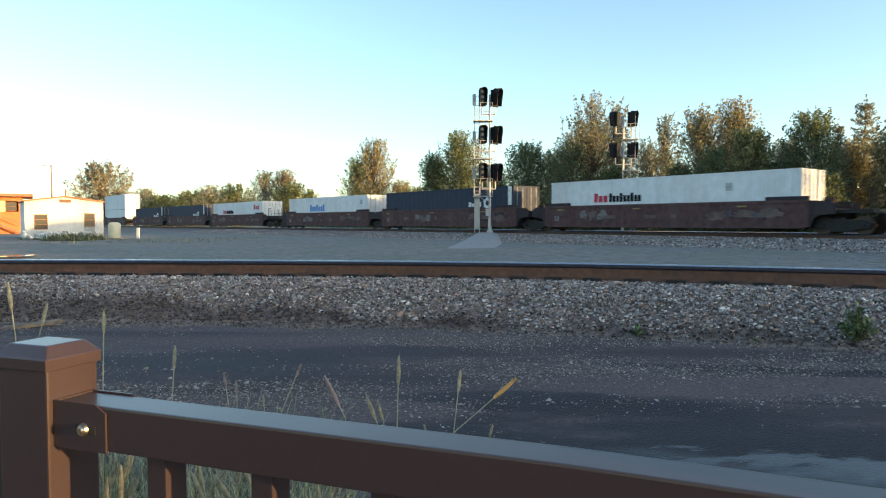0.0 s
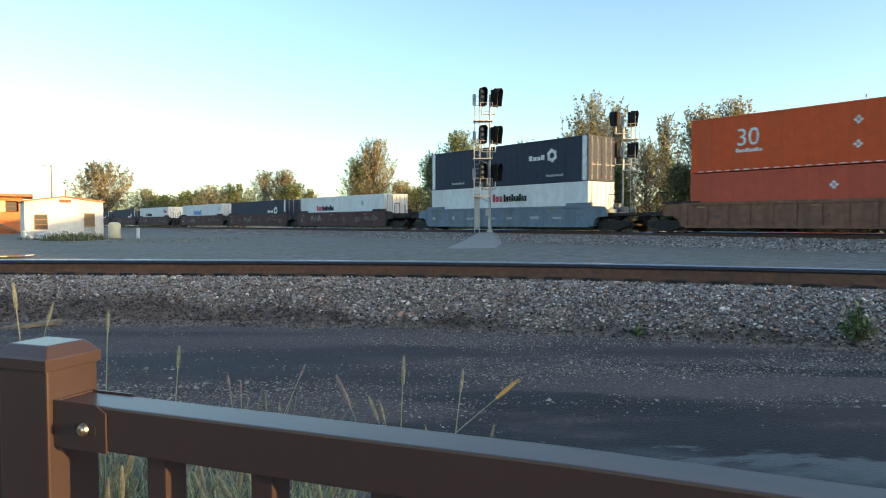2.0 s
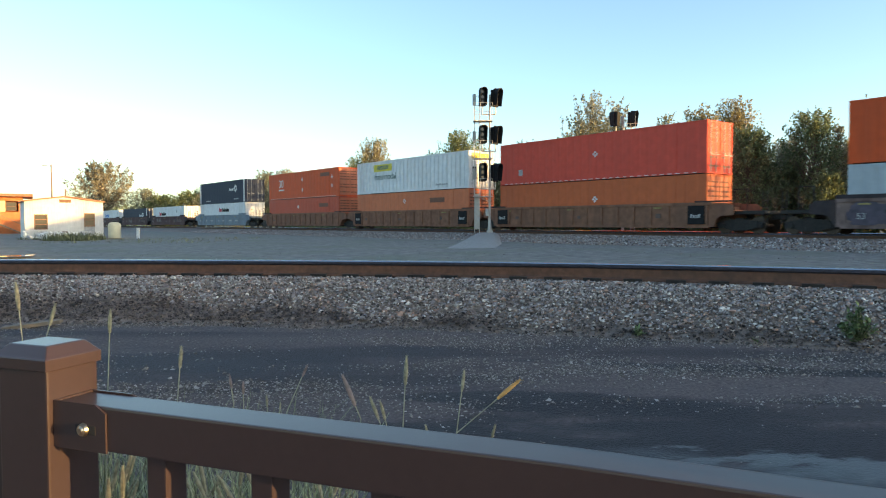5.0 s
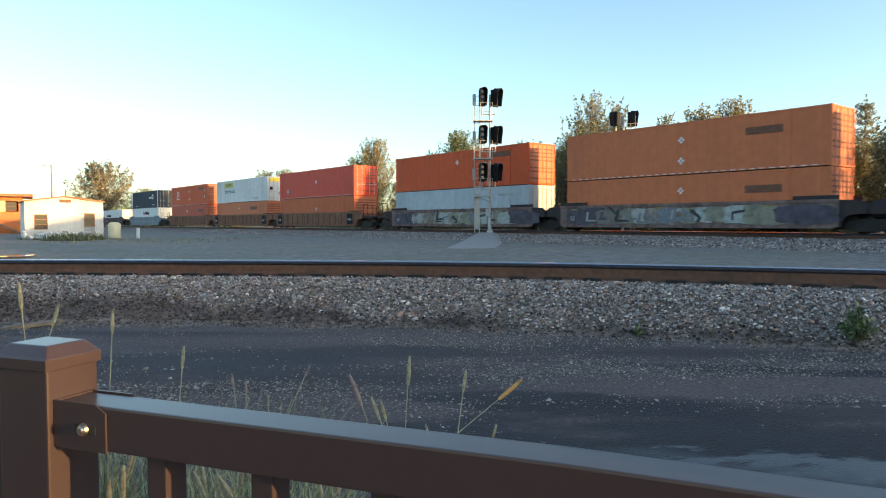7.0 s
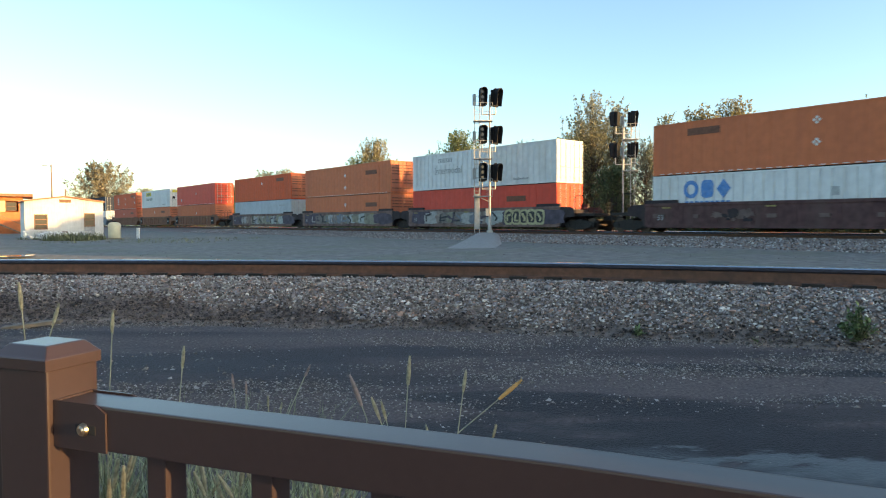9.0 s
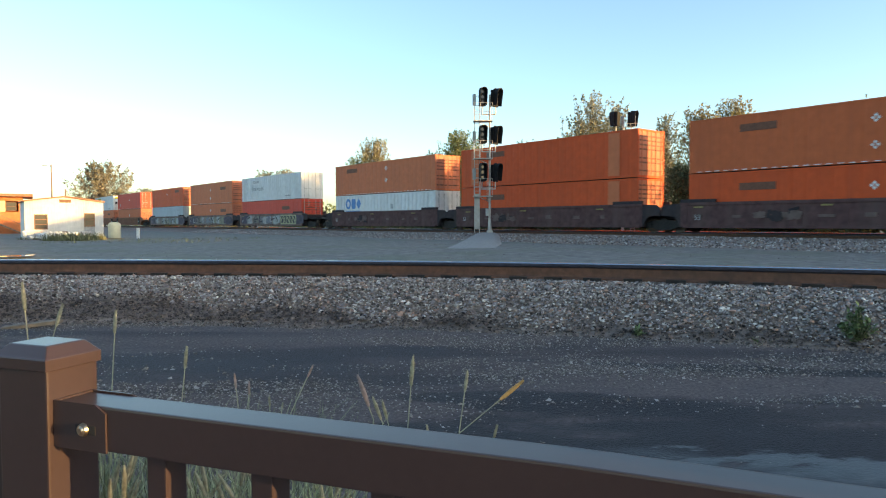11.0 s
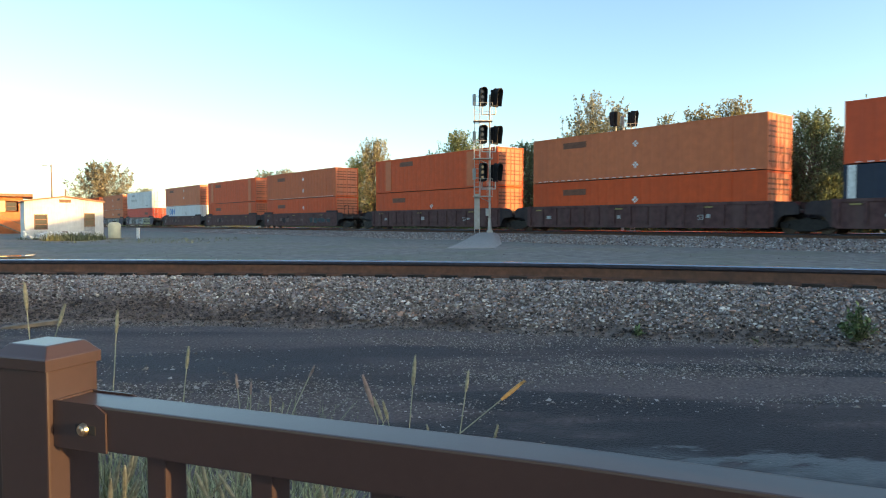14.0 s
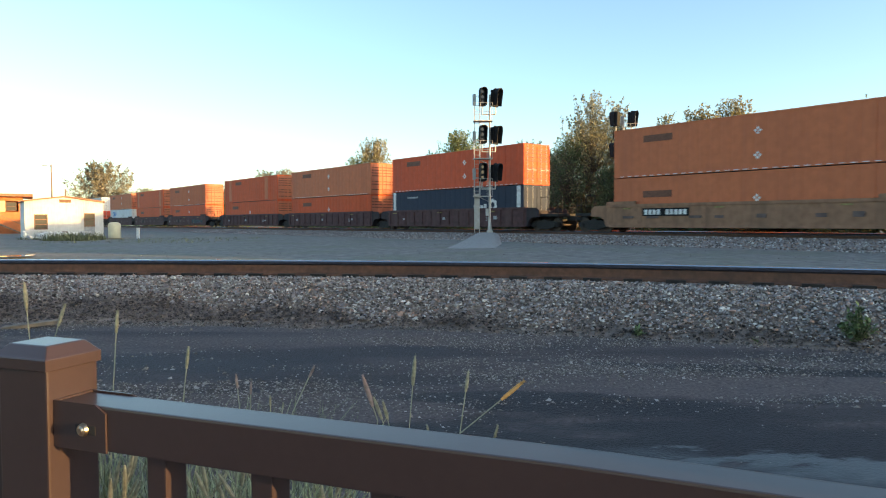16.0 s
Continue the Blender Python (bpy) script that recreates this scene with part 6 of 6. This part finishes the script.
LG, LD, LY, LS = "green leafy tree with yellowing crown", "dark green dense leafy tree", "tall tree with golden autumn leaves", "sparse old tree with thin brownish crown"
GROWN = []


def grow(hx, top, half, dep, lm, lab, n, low, size, full, habit="broad"):
    i = len(GROWN)
    GROWN.append(tree(hx, top, half * 1.42, dep, lm, lab, 100 + i, int(n * 1.4), low, size * 0.84, full, habit, (19.5 + 2 * (i % 3) if lm is L_DARK else 26 + 8 * ((i * 7) % 5) / 5) if hx > 560 else 0))


LC = "dark spire-topped conifer with upswept branches"
grow(182, 283, 44, 156, L_BROWN, LS, 6000, 0.34, 0.27, 0.6)
grow(258, 332, 26, 150, L_GREY, LS, 2400, 0.2, 0.22, 0.3)
grow(292, 344, 38, 150, L_GREEN, LG, 3600, 0.05, 0.26, 0.9)
grow(340, 336, 38, 150, L_GREEN, LG, 3600, 0.05, 0.26, 0.9)
grow(376, 326, 36, 150, L_GREY, LD, 3600, 0.05, 0.26, 0.9)
grow(418, 324, 30, 150, L_DARK, LD, 3600, 0.05, 0.26, 0.9)
grow(470, 300, 28, 130, L_GREY, LY, 4200, 0.1, 0.20, 0.5)
grow(505, 297, 24, 130, L_BROWN, LY, 4200, 0.1, 0.20, 0.5)
grow(520, 322, 32, 128, L_DARK, LD, 3600, 0.05, 0.22, 0.8)
grow(548, 335, 16, 130, L_GREEN, LG, 2000, 0.05, 0.22, 0.8)
grow(634, 275, 28, 92, L_GREEN, LG, 4200, 0.08, 0.15, 0.3)
grow(663, 242, 35, 92, L_GOLD, LY, 8000, 0.03, 0.15, 0.8)
grow(712, 318, 26, 95, L_GOLD, LY, 3200, 0.03, 0.16, 0.8)
grow(735, 330, 28, 100, L_GREEN, LG, 3200, 0.03, 0.16, 0.8)
grow(768, 266, 26, 84, L_DARK, LD, 6500, 0.02, 0.15, 1.0)
grow(815, 230, 42, 84, L_GREEN, LG, 9500, 0.02, 0.15, 1.0)
grow(868, 290, 36, 84, L_DARK, LD, 5500, 0.02, 0.15, 1.0)
grow(935, 247, 44, 78, L_DARK, LD, 10000, 0.02, 0.135, 1.0)
grow(985, 262, 32, 76, L_GREY, LD, 5000, 0.03, 0.13, 0.6)
grow(1044, 160, 54, 72, L_GREY, LG, 5600, 0.10, 0.14, 0.15)
grow(1046, 215, 62, 71, L_GOLD, LY, 9500, 0.02, 0.12, 0.9)
grow(1092, 172, 30, 72, L_GREY, LG, 3200, 0.06, 0.14, 0.2)
grow(1006, 238, 34, 72, L_DARK, LD, 5500, 0.02, 0.12, 0.7)
grow(1140, 246, 46, 70, L_GREY, LD, 6000, 0.03, 0.12, 0.4)
grow(1176, 198, 30, 70, L_GREY, LG, 3200, 0.06, 0.135, 0.15)
grow(1240, 184, 46, 70, L_GOLD, LY, 8500, 0.02, 0.12, 0.7)
grow(1298, 170, 44, 70, L_GOLD, LY, 8500, 0.02, 0.12, 0.6)
grow(1322, 222, 46, 67, L_DARK, LD, 9500, 0.02, 0.12, 1.0)
grow(1390, 240, 40, 66, L_GREY, LD, 6000, 0.02, 0.115, 0.5)
grow(1436, 190, 52, 66, L_DARK, LD, 9500, 0.02, 0.11, 0.45)
grow(1481, 206, 14, 66, L_GREY, LC, 2200, 0.2, 0.10, 0.5, "conifer")
grow(1500, 245, 52, 63, L_GOLD, LY, 9500, 0.02, 0.12, 0.9)
grow(1530, 164, 36, 66, L_GREY, LC, 7000, 0.05, 0.10, 0.6, "conifer")
grow(1585, 200, 46, 64, L_GOLD, LY, 9000, 0.02, 0.12, 0.9)
# Low dark trees stand in for the shaded lower crowns behind them.
for hx, top in ((1082, 290), (1205, 286), (1262, 258), (1345, 262), (1404, 285), (1462, 300)):
    grow(hx, top, 30, 62, L_DARK, LD, 5200, 0.02, 0.125, 1.0)
grow(1660, 190, 60, 62, L_GREEN, LG, 6000, 0.03, 0.15, 0.8)

# far woods along the horizon
verts, faces = [], []
rg = np.random.default_rng(77)
for i in range(9000):
    a = rg.uniform(-0.95, 0.75)
    d = rg.uniform(190, 260)
    hmax = 6.0 + 3.5 * noise.noise((a * 9, 0, 0)) + 2.0 * noise.noise((a * 31, 3, 0))
    c = np.array((d * math.tan(a) if abs(a) < 0.99 else 0, d, rg.uniform(0, max(1.5, hmax))))
    e, g = rg.normal(0, 1, 3), rg.normal(0, 1, 3)
    e /= np.linalg.norm(e)
    g /= np.linalg.norm(g)
    k0 = len(verts)
    verts += [c - e * 0.8, c + g * 0.5, c + e * 0.8, c - g * 0.5]
    faces.append((k0, k0 + 1, k0 + 2, k0 + 3))
tagged(new("woods", from_arrays("woods", verts, faces, L_GREEN)), "low distant line of green woods", kind="stuff")

# low brush along the main line's far side, added to block low sun
rg = np.random.default_rng(31)
n = 44000
sv = rg.uniform(-60, 260, n)
wv = rg.uniform(13.5, 17.5, n)
# Past s = 45, out of view, the brush is raised to shade the yard.
hv = np.array([1.7 + 0.8 * noise.noise((float(q) * 0.2, 0, 1)) + (6.0 + 2.4 * noise.noise((float(q) * 0.16, 4, 2))) * min(1.0, max(0.0, (q - 45) / 4)) for q in sv])
zv = rg.uniform(0, 1, n) ** 0.8 * hv
c = np.array((0, TRACK_D, 0))[None] + sv[:, None] * np.array(AX)[None] + wv[:, None] * np.array(FAR)[None]
c[:, 2] = zv
d = rg.normal(0, 1, (n, 3))
d /= np.linalg.norm(d, axis=1)[:, None]
e = np.cross(d, rg.normal(0, 1, (n, 3)))
e /= np.linalg.norm(e, axis=1)[:, None]
sz = rg.uniform(0.14, 0.30, n)[:, None]
quad = np.stack([c - d * sz, c + e * sz * 0.5, c + d * sz, c - e * sz * 0.5], 1)
tagged(new("brush", from_arrays("brush", quad.reshape(-1, 3), np.arange(n * 4).reshape(n, 4), L_DARK)), "green brush along the tracks, its tall unseen stretch added to block low sun", kind="stuff")


def motions():
    train_motion()
    sway_motion()


motions()
